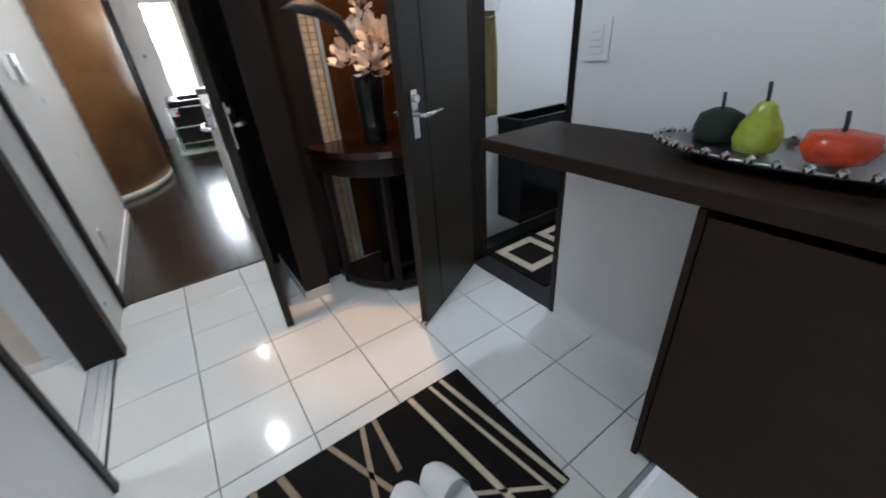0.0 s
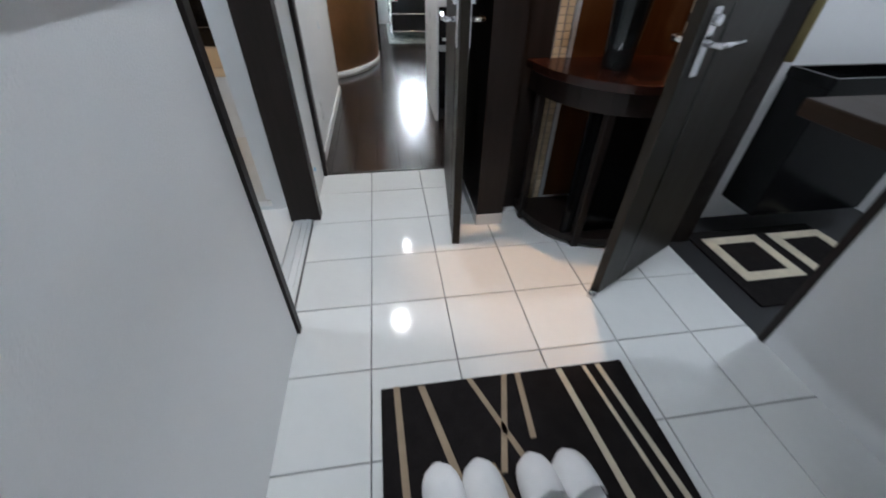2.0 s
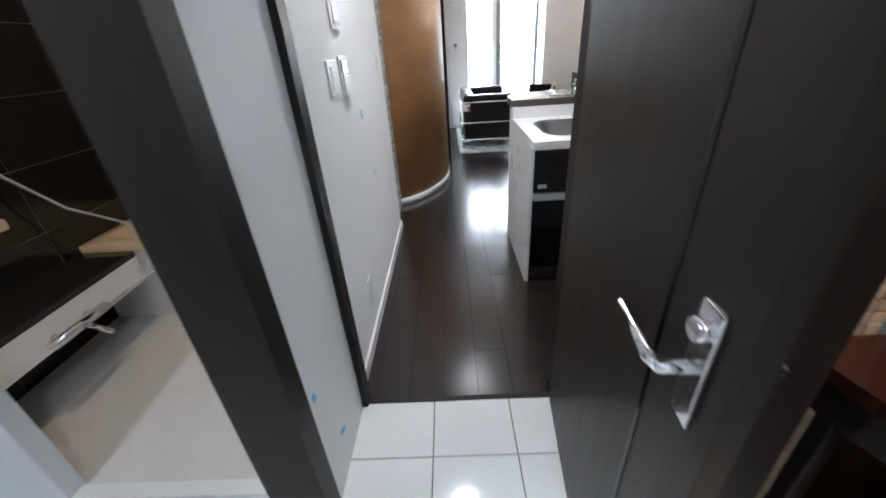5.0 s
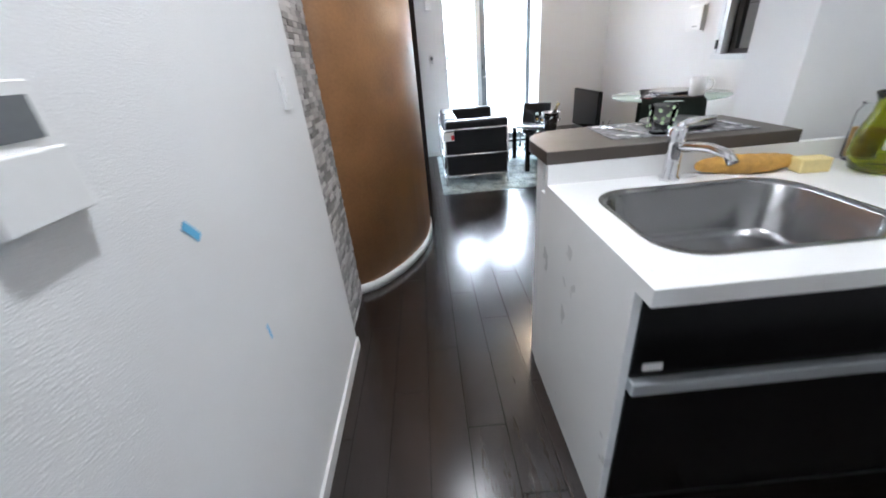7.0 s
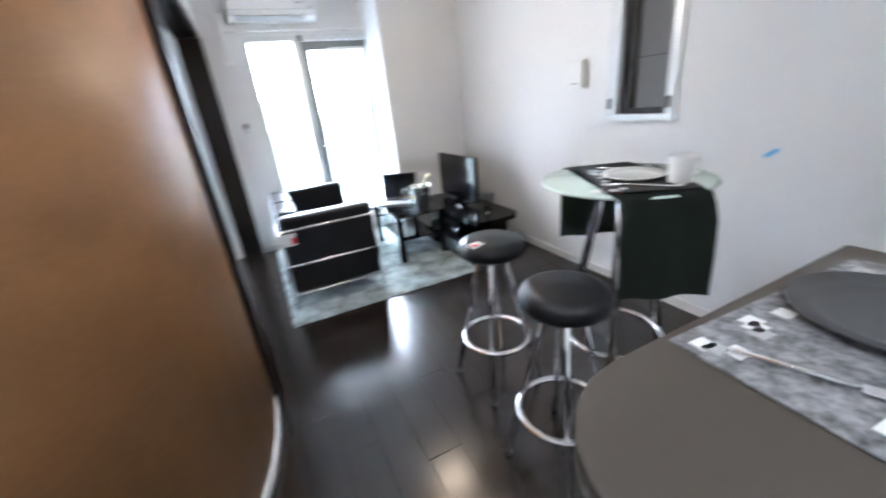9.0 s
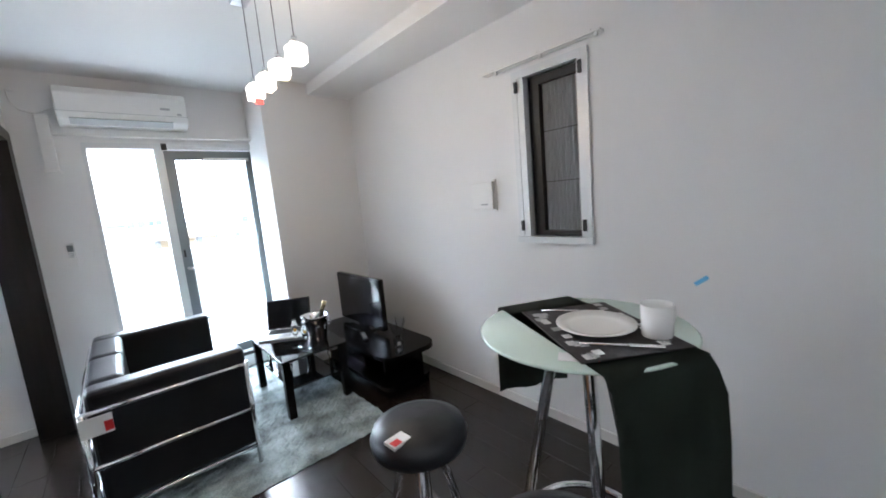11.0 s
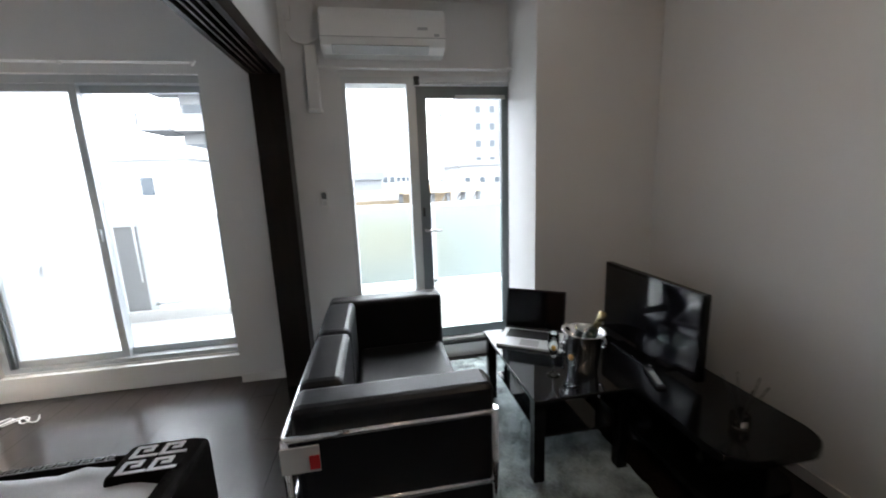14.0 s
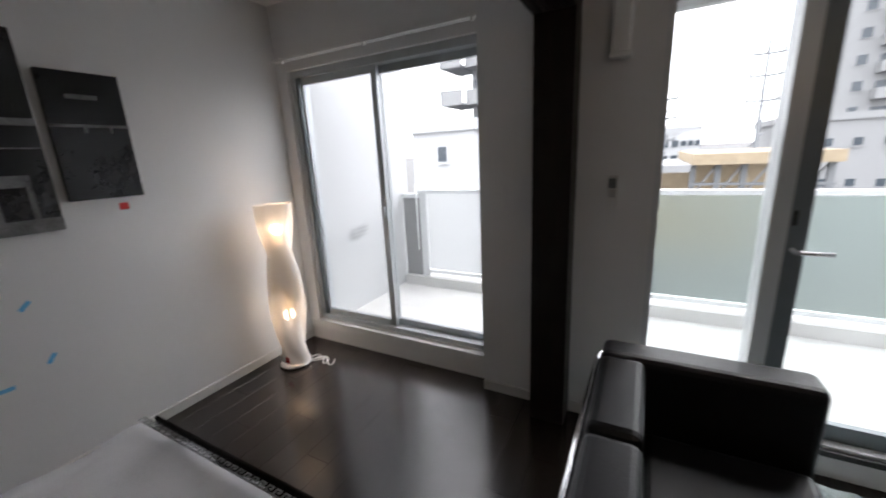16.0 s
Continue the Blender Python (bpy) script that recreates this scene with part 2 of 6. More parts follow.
M["placemat"] = pbr("grey_speckled_placemat", (0.2, 0.2, 0.21), 0.6, var=0.9, scale=45, bump=0.1, bscale=120)
M["placedark"] = pbr("dark_patterned_placemat", (0.035, 0.033, 0.035), 0.6, var=0.9, scale=35, bscale=120)
M["china"] = pbr("white_china", (0.82, 0.82, 0.8), 0.12, var=0.02)
M["plategrey"] = pbr("charcoal_plate", (0.05, 0.052, 0.055), 0.35, var=0.1)
M["tape"] = pbr("blue_masking_tape", (0.16, 0.5, 0.78), 0.7, var=0.08)
M["bathtile"] = pbr("black_bath_panel", (0.012, 0.011, 0.011), 0.12, var=0.3, rand=0.2)
M["bathjoint"] = pbr("pale_bath_joint", (0.42, 0.36, 0.28), 0.5)
M["tub"] = pbr("cream_tub_acrylic", (0.62, 0.5, 0.34), 0.25, var=0.04)
M["shade"] = pbr("white_lamp_paper", (0.8, 0.78, 0.74), 0.7, var=0.03)
M["sheet"] = pbr("white_bed_cotton", (0.78, 0.78, 0.8), 0.9, var=0.04, scale=8, bump=0.3, bscale=150)
M["print"] = pbr("black_photo_print", (0.012, 0.012, 0.013), 0.25, var=0.5, scale=4)
M["printgrey"] = pbr("grey_photo_print", (0.16, 0.16, 0.16), 0.3, var=0.6, scale=12)
M["lcd"] = pbr("grey_lcd", (0.16, 0.17, 0.18), 0.2)
M["bottle"] = pbr("dark_green_bottle", (0.01, 0.02, 0.012), 0.08)
M["foil"] = pbr("gold_foil", (0.7, 0.6, 0.35), 0.25, 0.8)
M["crystal"] = glow("lit_crystal", (1.0, 0.86, 0.7), 1.6)
M["lampglow"] = glow("lit_lamp_tube", (1.0, 0.72, 0.42), 2.5)
M["greendot"] = pbr("green_print", (0.45, 0.62, 0.35), 0.4)
M["tan_roof"] = pbr("tan_roof", (0.36, 0.29, 0.2), 0.8, var=0.15)
M["paper"], _n, _l, _b = node_mat("translucent_paper")
_b.inputs["Base Color"].default_value = (0.85, 0.83, 0.8, 1)
_b.inputs["Roughness"].default_value = 0.8
_b.inputs["Transmission Weight"].default_value = 0.3
_b.inputs["IOR"].default_value = 1.05

# ---- structure: hall ----
H = 2.46          # ceiling
BACK = 5.69       # window wall
RIGHT = 2.665     # living room's outer wall
BACKB = 5.79     # bedroom window wall
BED = -1.66       # bedroom's outer wall
structure("wall_hall_left", boxes((-0.11, 0.02, -3.6, -1.236, 0, H)), "wallpaper")
structure("wall_hall_left_over_door", boxes((-0.11, 0.02, -1.236, -0.506, 2.02, H)), "wallpaper")
structure("wall_hall_left_end", boxes((-0.11, 0.0, -0.506, -0.002, 0, H)), "wallpaper")
structure("wall_hall_right", boxes((1.732, 1.84, -3.6, -1.517, 0, H)), "wallpaper")
structure("wall_hall_right_over_door", boxes((1.732, 1.84, -1.517, -0.93, 2.02, H)), "wallpaper")
structure("wall_hall_right_end", boxes((1.732, 1.84, -0.93, -0.5, 0, H)), "wallpaper")
structure("wall_entrance", boxes((-0.11, 1.84, -3.7, -3.6, -0.15, H)), "wallpaper")
structure("wall_niche_back", boxes((0.905, 1.84, -0.5, -0.002, 0, H)), "wallpaper")
structure("wall_over_kitchen_door", boxes((-0.05, 0.83, -0.11, 0.0, 2.04, H)), "wallpaper")
structure("ceiling_hall", boxes((-0.11, 1.84, -3.7, 0.0, H, H + 0.1)), "ceiling")
structure("floor_hall_bed", boxes((-0.1, 1.75, -2.2, -0.012, -0.1, -0.012)), "grout")
structure("floor_entrance", boxes((-0.1, 1.75, -3.6, -2.2, -0.2, -0.1)), "tile")

# ---- structure: living room, kitchen, bedroom ----
structure("wall_kitchen_left", boxes((-0.16, -0.015, 0.0, 1.70, 0, H)), "wallpaper")
structure("wall_kitchen_south", boxes((0.9, RIGHT + 0.1, 0.0, 0.1, 0, H)), "wallpaper")
structure("wall_right", boxes((RIGHT, RIGHT + 0.14, 0.1, 2.885, 0, H), (RIGHT, RIGHT + 0.14, 3.312, BACK + 0.16, 0, H),
                              (RIGHT, RIGHT + 0.14, 2.885, 3.312, 0, 1.105), (RIGHT, RIGHT + 0.14, 2.885, 3.312, 2.035, H)), "wallpaper")
structure("wall_partition", boxes((1.655, RIGHT, 1.50, 1.74, 0, H)), "wallpaper")
structure("wall_window_bedroom", boxes((BED, -1.56, BACKB, BACKB + 0.16, 0, H), (-1.56, -0.08, BACKB, BACKB + 0.16, 2.035, H), (-1.56, -0.08, BACKB + 0.03, BACKB + 0.16, 0, 0.1)), "wallpaper")
structure("wall_window", boxes((-0.08, 0.75, BACK, BACK + 0.26, 0, H), (0.75, 1.93, BACK, BACK + 0.16, 2.0, H), (0.75, 1.93, BACK, BACK + 0.16, 0, 0.11),
                               (1.93, RIGHT, BACK, BACK + 0.16, 0, H)), "wallpaper")
structure("wall_corner_pier", boxes((1.868, RIGHT, 5.222, BACK, 0, H)), "wallpaper")
structure("ceiling_beam", boxes((2.27, RIGHT, 1.74, 5.222, 2.365, H)), "ceiling")
structure("wall_bedroom_left", boxes((BED - 0.1, BED, 1.6, BACKB + 0.16, 0, H)), "wallpaper")
structure("wall_bedroom_south", boxes((BED - 0.1, -0.16, 1.6, 1.7, 0, H)), "wallpaper")
structure("wall_over_sliding_doors", boxes((0.25, 0.41, 3.2, BACK, 2.04, H)), "wallpaper")
structure("ceiling_living", boxes((BED - 0.1, RIGHT + 0.14, 0.0, BACKB + 0.16, H, H + 0.1)), "ceiling")
structure("floor_bed", boxes((BED - 0.1, RIGHT + 0.1, 0.0, BACKB, -0.1, -0.012)), "subfloor")

# the ochre wall that bows into the room
arc = [(-0.075, 2.18), (0.02, 2.225), (0.10, 2.30), (0.18, 2.40), (0.25, 2.52), (0.31, 2.65), (0.355, 2.79), (0.38, 2.94), (0.39, 3.08), (0.39, 3.2)]
def curved(points, inset, z0, z1):
    bm = bmesh.new()
    slab(bm, points + [(x - inset, y + inset * 0.3) for x, y in points[::-1]], z0, z1)
    for f in bm.faces:
        f.smooth = abs(f.normal.z) < 0.5
    return bm
structure("wall_curved", curved(arc, 0.05, 0.0, H), "column", "smooth ochre brown bowed wall")
structure("baseboard_curved", curved([(x + 0.008, y - 0.006) for x, y in arc], 0.02, 0.0, 0.062), "baseboard")
structure("wall_mosaic_base", boxes((-0.2, -0.07, 1.70, 2.185, 0, H)), "greyplastic")

# dark door frame between hall and kitchen, and sliding-door frame of the bedroom
structure("trim_kitchen_door", boxes((-0.05, 0.022, -0.03, 0.03, 0, 2.04), (0.78, 0.9, -0.108, 0.104, 0, 2.04), (0.022, 0.78, -0.09, 0.03, 2.0, 2.06)), "darkwood")
structure("trim_washroom_door", boxes((-0.118, 0.03, -0.512, -0.44, 0, 2.05), (-0.118, 0.032, -1.262, -1.23, 0, 2.05), (-0.115, 0.03, -1.236, -0.506, 2.0, 2.05)), "darkwood")
structure("trim_toilet_door", boxes((1.725, 1.85, -1.536, -1.512, 0, 2.03), (1.725, 1.85, -0.93, -0.905, 0, 2.03), (1.725, 1.85, -1.512, -0.93, 2.0, 2.03)), "darkwood")
structure("trim_sliding_post", boxes((0.245, 0.42, 5.545, 5.688, 0, 1.98)), "darkwood")
structure("trim_sliding_post_near", boxes((0.345, 0.42, 3.2, 3.28, 0, 1.98)), "darkwood")
hb = boxes((0.392, 0.42, 3.2, 5.688, 1.98, 2.05), (0.24, 0.265, 3.2, 5.688, 1.98, 2.05), (0.265, 0.392, 3.2, 5.688, 2.02, 2.045))
for gx in (0.285, 0.315, 0.35):
    box(hb, gx, gx + 0.012, 3.2, 5.688, 1.985, 2.02)
structure("trim_sliding_header", hb, "darkwood")

def skirting(name, *runs):
    structure(name, boxes(*runs, bevel=0.002), "baseboard")
skirting("baseboard_kitchen", (-0.015, -0.003, 0.03, 1.70, 0, 0.06))
skirting("baseboard_right", (RIGHT - 0.012, RIGHT, 1.74, 5.222, 0, 0.06))
skirting("baseboard_pier", (1.856, RIGHT - 0.012, 5.21, 5.222, 0, 0.06))
skirting("baseboard_window", (0.422, 0.75, BACK - 0.012, BACK, 0, 0.06), (-0.08, 0.243, BACK - 0.012, BACK, 0, 0.06))
skirting("baseboard_bedroom", (BED, BED + 0.012, 1.7, BACKB, 0, 0.06))
skirting("baseboard_partition", (1.655, RIGHT, 1.74, 1.752, 0, 0.06))

# ---- washroom and bathroom beyond the hall's side door ----
structure("floor_washroom", boxes((-1.7, -0.11, -1.6, -0.37, -0.06, -0.004)), "white", "pale washroom floor")
structure("wall_washroom", boxes((-1.75, -1.65, -1.7, -0.33, 0, H), (-1.65, -0.11, -1.7, -1.6, 0, H)), "wallpaper")
structure("wall_bath_side", boxes((-0.2, -0.165, -0.33, 1.5, 0, H)), "wallpaper")
structure("ceiling_washroom", boxes((-1.75, -0.11, -1.7, 1.6, H - 0.2, H - 0.1)), "ceiling")
structure("floor_bath", boxes((-1.6, -0.2, -0.33, 1.5, -0.08, -0.004)), "concrete", "pale grey bathroom floor")
structure("wall_bath_backing", boxes((-1.62, -1.58, -0.33, 1.5, -0.02, H), (-1.6, -0.2, 1.46, 1.5, -0.02, H)), "blackmat")
# ---- toilet ----
structure("floor_toilet", boxes((1.7375, 3.0, -1.9, -0.5, -0.06, 0.0)), "blackmat", "dark toilet floor")
structure("wall_toilet", boxes((1.84, 3.0, -0.75, -0.65, 0, H), (3.0, 3.1, -2.0, -0.6, 0, H), (1.84, 3.0, -2.0, -1.9, 0, H)), "wallpaper")
structure("ceiling_toilet", boxes((1.84, 3.1, -2.0, -0.6, H, H + 0.08)), "ceiling")
# ---- balcony and ground ----
structure("balcony_floor", boxes((-3.2, 3.4, BACK + 0.16, 7.25, -0.05, 0.06)), "concrete")
structure("ground", boxes((-2000, 2000, -2000, 3000, -9.2, -9.0)), "ground")

# ---- lamps that the place has, and two added fill downlights ----
WARM, NEUTRAL, COOL = (1.0, 0.72, 0.45), (1.0, 0.95, 0.88), (0.92, 0.97, 1.0)
M["bulb"] = glow("lit_bulb", (1.0, 0.85, 0.62), 14)
M["diffuser"] = glow("lit_diffuser", (1.0, 0.95, 0.88), 9)


def downlight(x, y, z, energy, color, spot=130, target=None):
    d = thing("downlight", (x, y, z), "small round recessed ceiling downlight, switched on", "ceiling light", "ceiling downlights")
    bm = bmesh.new()
    lathe(bm, [(0.052, -0.002), (0.055, -0.006), (0.04, -0.008), (0.036, -0.002)], 24)
    part("rim", bm, "plastic", d)
    bm = bmesh.new()
    slab(bm, [(0.035 * math.cos(radians(a)), 0.035 * math.sin(radians(a))) for a in range(0, 360, 15)], -0.004, -0.001)
    part("diffuser", bm, "diffuser", d)
    lamp("downlight_lamp", "SPOT", (x, y, z - 0.015), energy, color, 0.035, target or (x, y, 0), spot)


downlight(0.39, 0.84, H, 15, NEUTRAL)
downlight(0.57, 2.3, H, 4, NEUTRAL)
downlight(0.6, -1.45, H, 11, COOL, 150)
# weak unseen downlight, added only to lift the entrance end
downlight(0.6, -2.9, H, 2.5, COOL, 150)
downlight(1.34, -0.8, H, 24, (1.0, 0.58, 0.28), 48)
# unseen fill downlight, added to brighten the kitchen unit
downlight(1.75, 0.85, H, 5, NEUTRAL)
downlight(2.4, -1.3, H, 10, COOL, 150)
downlight(-0.9, 0.4, H - 0.2, 7, WARM, 150)
downlight(-0.9, -1.0, H - 0.2, 8, COOL, 150)

# ---- doors ----
def lever(parent, x, z, side, chrome="chrome"):
    """Lever handle with its long back plate; side is +1 or -1 in the door's thickness."""
    h = part("door_handle", box(bmesh.new(), x - 0.02, x + 0.02, side * 0.018, side * 0.026, z - 0.085, z + 0.085, bevel=0.002), chrome, parent, "brushed chrome lever handle")
    bm = bmesh.new()
    tube(bm, [(x, side * 0.022, z), (x, side * 0.065, z), (x - 0.015, side * 0.07, z), (x - 0.12, side * 0.068, z)], 0.009)
    part("lever", bm, chrome, h)
    bm = bmesh.new()
    tube(bm, [(x, side * 0.022, z + 0.055), (x, side * 0.04, z + 0.055)], 0.014)
    part("lock_knob", bm, chrome, h)


def door(name, hinge, angle, width, height, label):
    d = thing(name, (*hinge, 0.006), label, "door", turn=angle)
    part("leaf", box(bmesh.new(), 0, width, -0.017, 0.017, 0, height, bevel=0.002), "doorwood", d)
    for side in (1, -1):
        part("panel_line", boxes((width - 0.16, width - 0.15, side * 0.0172, side * 0.0185, 0, height)), "black", d)
        lever(d, width - 0.055, 0.93, side)
    for z in (0.25, 1.0, 1.75):
        bm = bmesh.new()
        tube(bm, [(-0.004, 0.0, z), (-0.004, 0.0, z + 0.09)], 0.007)
        part("hinge", bm, "steel", d)
    return d


door("kitchen_door", (0.772, -0.035), -95.5, 0.78, 2.0, "dark brown veneered door standing open")
door("toilet_door", (1.716, -0.945), 207.7, 0.565, 1.99, "dark brown veneered door standing half open")
bm = bmesh.new()
lathe(bm, [(0.018, 0.0), (0.02, 0.012), (0.012, 0.03), (0.0, 0.032)], 16, (1.2, -1.225))
solid("door_stop", bm, "chrome", "small chrome door stop on the tiled floor", "door stop")

# ---- balcony windows ----
def pane(x0, x1, y, z0, z1, parent, mat="glass"):
    p = part("pane", boxes((x0, x1, y - 0.003, y + 0.003, z0, z1)), mat, parent)
    p.visible_shadow = False
    return p


def sash(x0, x1, y, z0, z1, parent, w=0.045, mat="alu"):
    fr = part("sash_frame", boxes((x0, x0 + w, y - 0.016, y + 0.016, z0, z1), (x1 - w, x1, y - 0.016, y + 0.016, z0, z1),
                                  (x0 + w, x1 - w, y - 0.016, y + 0.016, z0, z0 + w), (x0 + w, x1 - w, y - 0.016, y + 0.016, z1 - w, z1)), mat, parent)
    pane(x0 + w, x1 - w, y, z0 + w, z1 - w, fr)
    return fr


w = tagged(new("window_bedroom"), "two-part sliding balcony window in a grey aluminium frame", kind="structure")
part("window_frame", boxes((-1.56, -1.52, BACKB + 0.03, BACKB + 0.15, 0.18, 2.035), (-0.12, -0.081, BACKB + 0.03, BACKB + 0.15, 0.18, 2.035),
                           (-1.52, -0.12, BACKB + 0.03, BACKB + 0.15, 1.99, 2.035), (-1.52, -0.12, BACKB + 0.03, BACKB + 0.15, 0.18, 0.21)), "alu", w)
part("window_sill", box(bmesh.new(), -1.64, -0.081, BACKB - 0.012, BACKB + 0.03, 0.0, 0.165, bevel=0.003), "plastic", w, "white painted sill board")
part("sill_ledge", box(bmesh.new(), -1.559, -0.082, BACKB + 0.0302, BACKB + 0.15, 0.1, 0.178, bevel=0.002), "plastic", w)
sash(-1.52, -0.83, BACKB + 0.07, 0.21, 1.99, w)
sash(-0.88, -0.12, BACKB + 0.115, 0.21, 1.99, w)
for gx in (-1.512, -1.494):
    part("screen_track", boxes((gx, gx + 0.007, BACKB + 0.032, BACKB + 0.05, 0.21, 1.99)), "alud", w)
part("sash_lock", box(bmesh.new(), -0.86, -0.84, BACKB + 0.03, BACKB + 0.053, 1.02, 1.1, bevel=0.003), "alu", w)
w = tagged(new("window_balcony"), "tall fixed window beside a glazed balcony door", kind="structure")
part("window_frame", boxes((0.75, 0.775, BACK - 0.004, BACK + 0.15, 0.11, 2.0), (1.165, 1.225, BACK - 0.004, BACK + 0.15, 0.11, 2.0), (1.905, 1.93, BACK - 0.004, BACK + 0.15, 0.11, 2.0),
                           (0.775, 1.165, BACK - 0.004, BACK + 0.15, 1.96, 2.0), (1.225, 1.905, BACK - 0.004, BACK + 0.15, 1.96, 2.0), (0.775, 1.165, BACK, BACK + 0.15, 0.11, 0.18), (1.225, 1.905, BACK, BACK + 0.15, 0.11, 0.15)), "aluw", w)
pane(0.775, 1.165, BACK + 0.09, 0.18, 1.96, w)
leaf = sash(1.225, 1.905, BACK + 0.06, 0.15, 1.955, w, 0.075, "alud")
bm = bmesh.new()
tube(bm, [(1.26, BACK + 0.044, 0.98), (1.26, BACK - 0.01, 0.98), (1.275, BACK - 0.015, 0.98), (1.37, BACK - 0.012, 0.98)], 0.009)
part("door_handle", bm, "steel", leaf)
part("lock_plate", boxes((1.245, 1.26, BACK + 0.038, BACK + 0.0445, 1.08, 1.14)), "blackmat", leaf)
part("door_closer", boxes((1.5, 1.85, BACK + 0.02, BACK + 0.043, 1.87, 1.895)), "aluw", leaf)
part("blind_bracket", boxes((1.215, 1.25, BACK - 0.03, BACK - 0.005, 1.95, 2.0)), "blackmat", w)
part("blind_bracket", boxes((1.9, 1.935, BACK - 0.03, BACK - 0.005, 1.95, 2.0)), "blackmat", w)
part("blind_case", boxes((1.25, 1.9, BACK - 0.025, BACK - 0.005, 1.972, 2.005)), "aluw", w)
part("threshold", boxes((1.15, 1.866, BACK - 0.02, BACK, 0.11, 0.135)), "blackmat", w)


def rail(name, x0, x1, y, z):
    r = thing(name, (x0, y, z), "slim white curtain rail fixed to the wall", "curtain rail", "curtain rails")
    n = x1 - x0
    for dy in (0.0, -0.028):
        part("track", box(bmesh.new(), 0, n, dy - 0.009, dy + 0.006, -0.008, 0.006, bevel=0.003), "plastic", r)
    for k in range(3):
        x = 0.06 + k * (n - 0.12) / 2
        part("bracket", boxes((x - 0.012, x + 0.012, -0.03, 0.04, 0.006, 0.014)), "plastic", r)
        part("runner", boxes((x + 0.03, x + 0.045, -0.035, -0.02, -0.024, -0.008)), "plastic", r)
    return r


rail("curtain_rail", -1.6, -0.09, BACKB - 0.045, 2.09)
rail("curtain_rail", 0.62, 1.98, BACK - 0.045, 2.04)
r = rail("curtain_rail", 0, 0.71, 0, 0)
r.matrix_world = pose(RIGHT - 0.045, 3.48, 2.07, 0, 0, -90)

# ---- window in the right wall, with a pleated insect screen ----
w = tagged(new("window_side"), "narrow side window with white frame and a grey pleated screen", kind="structure")
part("window_frame", boxes((RIGHT - 0.012, RIGHT + 0.02, 2.87, 2.905, 1.09, 2.045), (RIGHT - 0.012, RIGHT + 0.02, 3.292, 3.327, 1.09, 2.045), (RIGHT - 0.014, RIGHT + 0.02, 2.905, 3.292, 2.005, 2.045),
                           (RIGHT - 0.022, RIGHT + 0.02, 2.865, 3.332, 1.08, 1.115), (RIGHT - 0.008, RIGHT + 0.04, 3.252, 3.292, 1.115, 2.005), (RIGHT - 0.008, RIGHT + 0.04, 2.905, 2.93, 1.115, 2.005)), "aluw", w)
part("sash_frame", boxes((RIGHT + 0.05, RIGHT + 0.1, 3.19, 3.252, 1.115, 2.005), (RIGHT + 0.05, RIGHT + 0.1, 2.93, 2.95, 1.115, 2.005), (RIGHT + 0.05, RIGHT + 0.1, 2.95, 3.19, 1.115, 1.145), (RIGHT + 0.05, RIGHT + 0.1, 2.95, 3.19, 1.96, 2.005)), "blackmat", w)
bm = bmesh.new()
cols = [(2.95 + k * 0.0125, RIGHT + 0.07 + (0.012 if k % 2 else 0)) for k in range(20)]
low, high = [bm.verts.new((x, y, 1.145)) for y, x in cols], [bm.verts.new((x, y, 1.96)) for y, x in cols]
for i in range(len(cols) - 1):
    bm.faces.new((low[i], low[i + 1], high[i + 1], high[i]))
part("pleated_screen", bm, "pleat", w)
part("screen_cord", boxes((RIGHT + 0.066, RIGHT + 0.068, 2.95, 3.19, 1.42, 1.423), (RIGHT + 0.066, RIGHT + 0.068, 2.95, 3.19, 1.7, 1.703)), "blackmat", w)
for z in (1.15, 1.93):
    for y in (2.905, 3.2925):
        part("catch", boxes((RIGHT - 0.022, RIGHT - 0.0125, y - 0.006, y + 0.012, z, z + 0.06)), "blackmat", w)
# added opaque sheet that stops sky light leaking round the pleated screen
part("backing", boxes((RIGHT + 0.115, RIGHT + 0.125, 2.885, 3.312, 1.105, 2.035)), "pleat", w, "grey sheet added behind the window to block daylight")

# ---- balcony ----
structure("balcony_kerb", boxes((-1.55, 3.4, 7.05, 7.25, 0.06, 0.16)), "concrete")
structure("wall_balcony_end", boxes((-1.8, -1.58, BACKB + 0.16, 7.25, 0.06, 2.9)), "balconywall")
structure("wall_balcony_far_end", boxes((3.3, 3.45, BACK + 0.16, 7.25, 0.06, 2.9)), "balconywall")
b = thing("balcony_railing", (0, 7.12, 0.16), "balcony railing with frosted green glass panels and white posts", "railing")
part("top_rail", box(bmesh.new(), -1.36, 3.3, -0.03, 0.03, 0.885, 0.925, bevel=0.004), "aluw", b)
part("bottom_rail", boxes((-1.3, 3.3, -0.02, 0.02, 0.04, 0.075)), "aluw", b)
for k, (x0, x1) in enumerate(((-1.27, 0.05), (0.09, 1.5), (1.54, 3.25))):
    part("panel", boxes((x0, x1, 0.012, 0.02, 0.075, 0.885)), "frost" if k else "frostgrey", b)
for x in (-1.33, -1.29, 0.07, 1.52, 3.27):
    part("post", boxes((x - 0.02, x + 0.02, -0.02, 0.01, 0.0, 0.885)), "aluw", b)
part("side_rail", boxes((-1.555, -1.36, -0.03, 0.03, 0.84, 0.88)), "aluw", b)
part("side_panel", boxes((-1.555, -1.345, -0.01, 0.01, 0.0, 0.84)), "facade", b)
bm = bmesh.new()
tube(bm, [(-1.36, -0.06, 0.3), (-1.36, -0.06, 0.99)], 0.008)
part("pole_holder", bm, "aluw", b)
# evacuation notice on the end wall: unreadable lines of print
n = thing("wall_notice", (-1.558, 6.4, 0.75), "small printed notice on the balcony end wall", "notice")
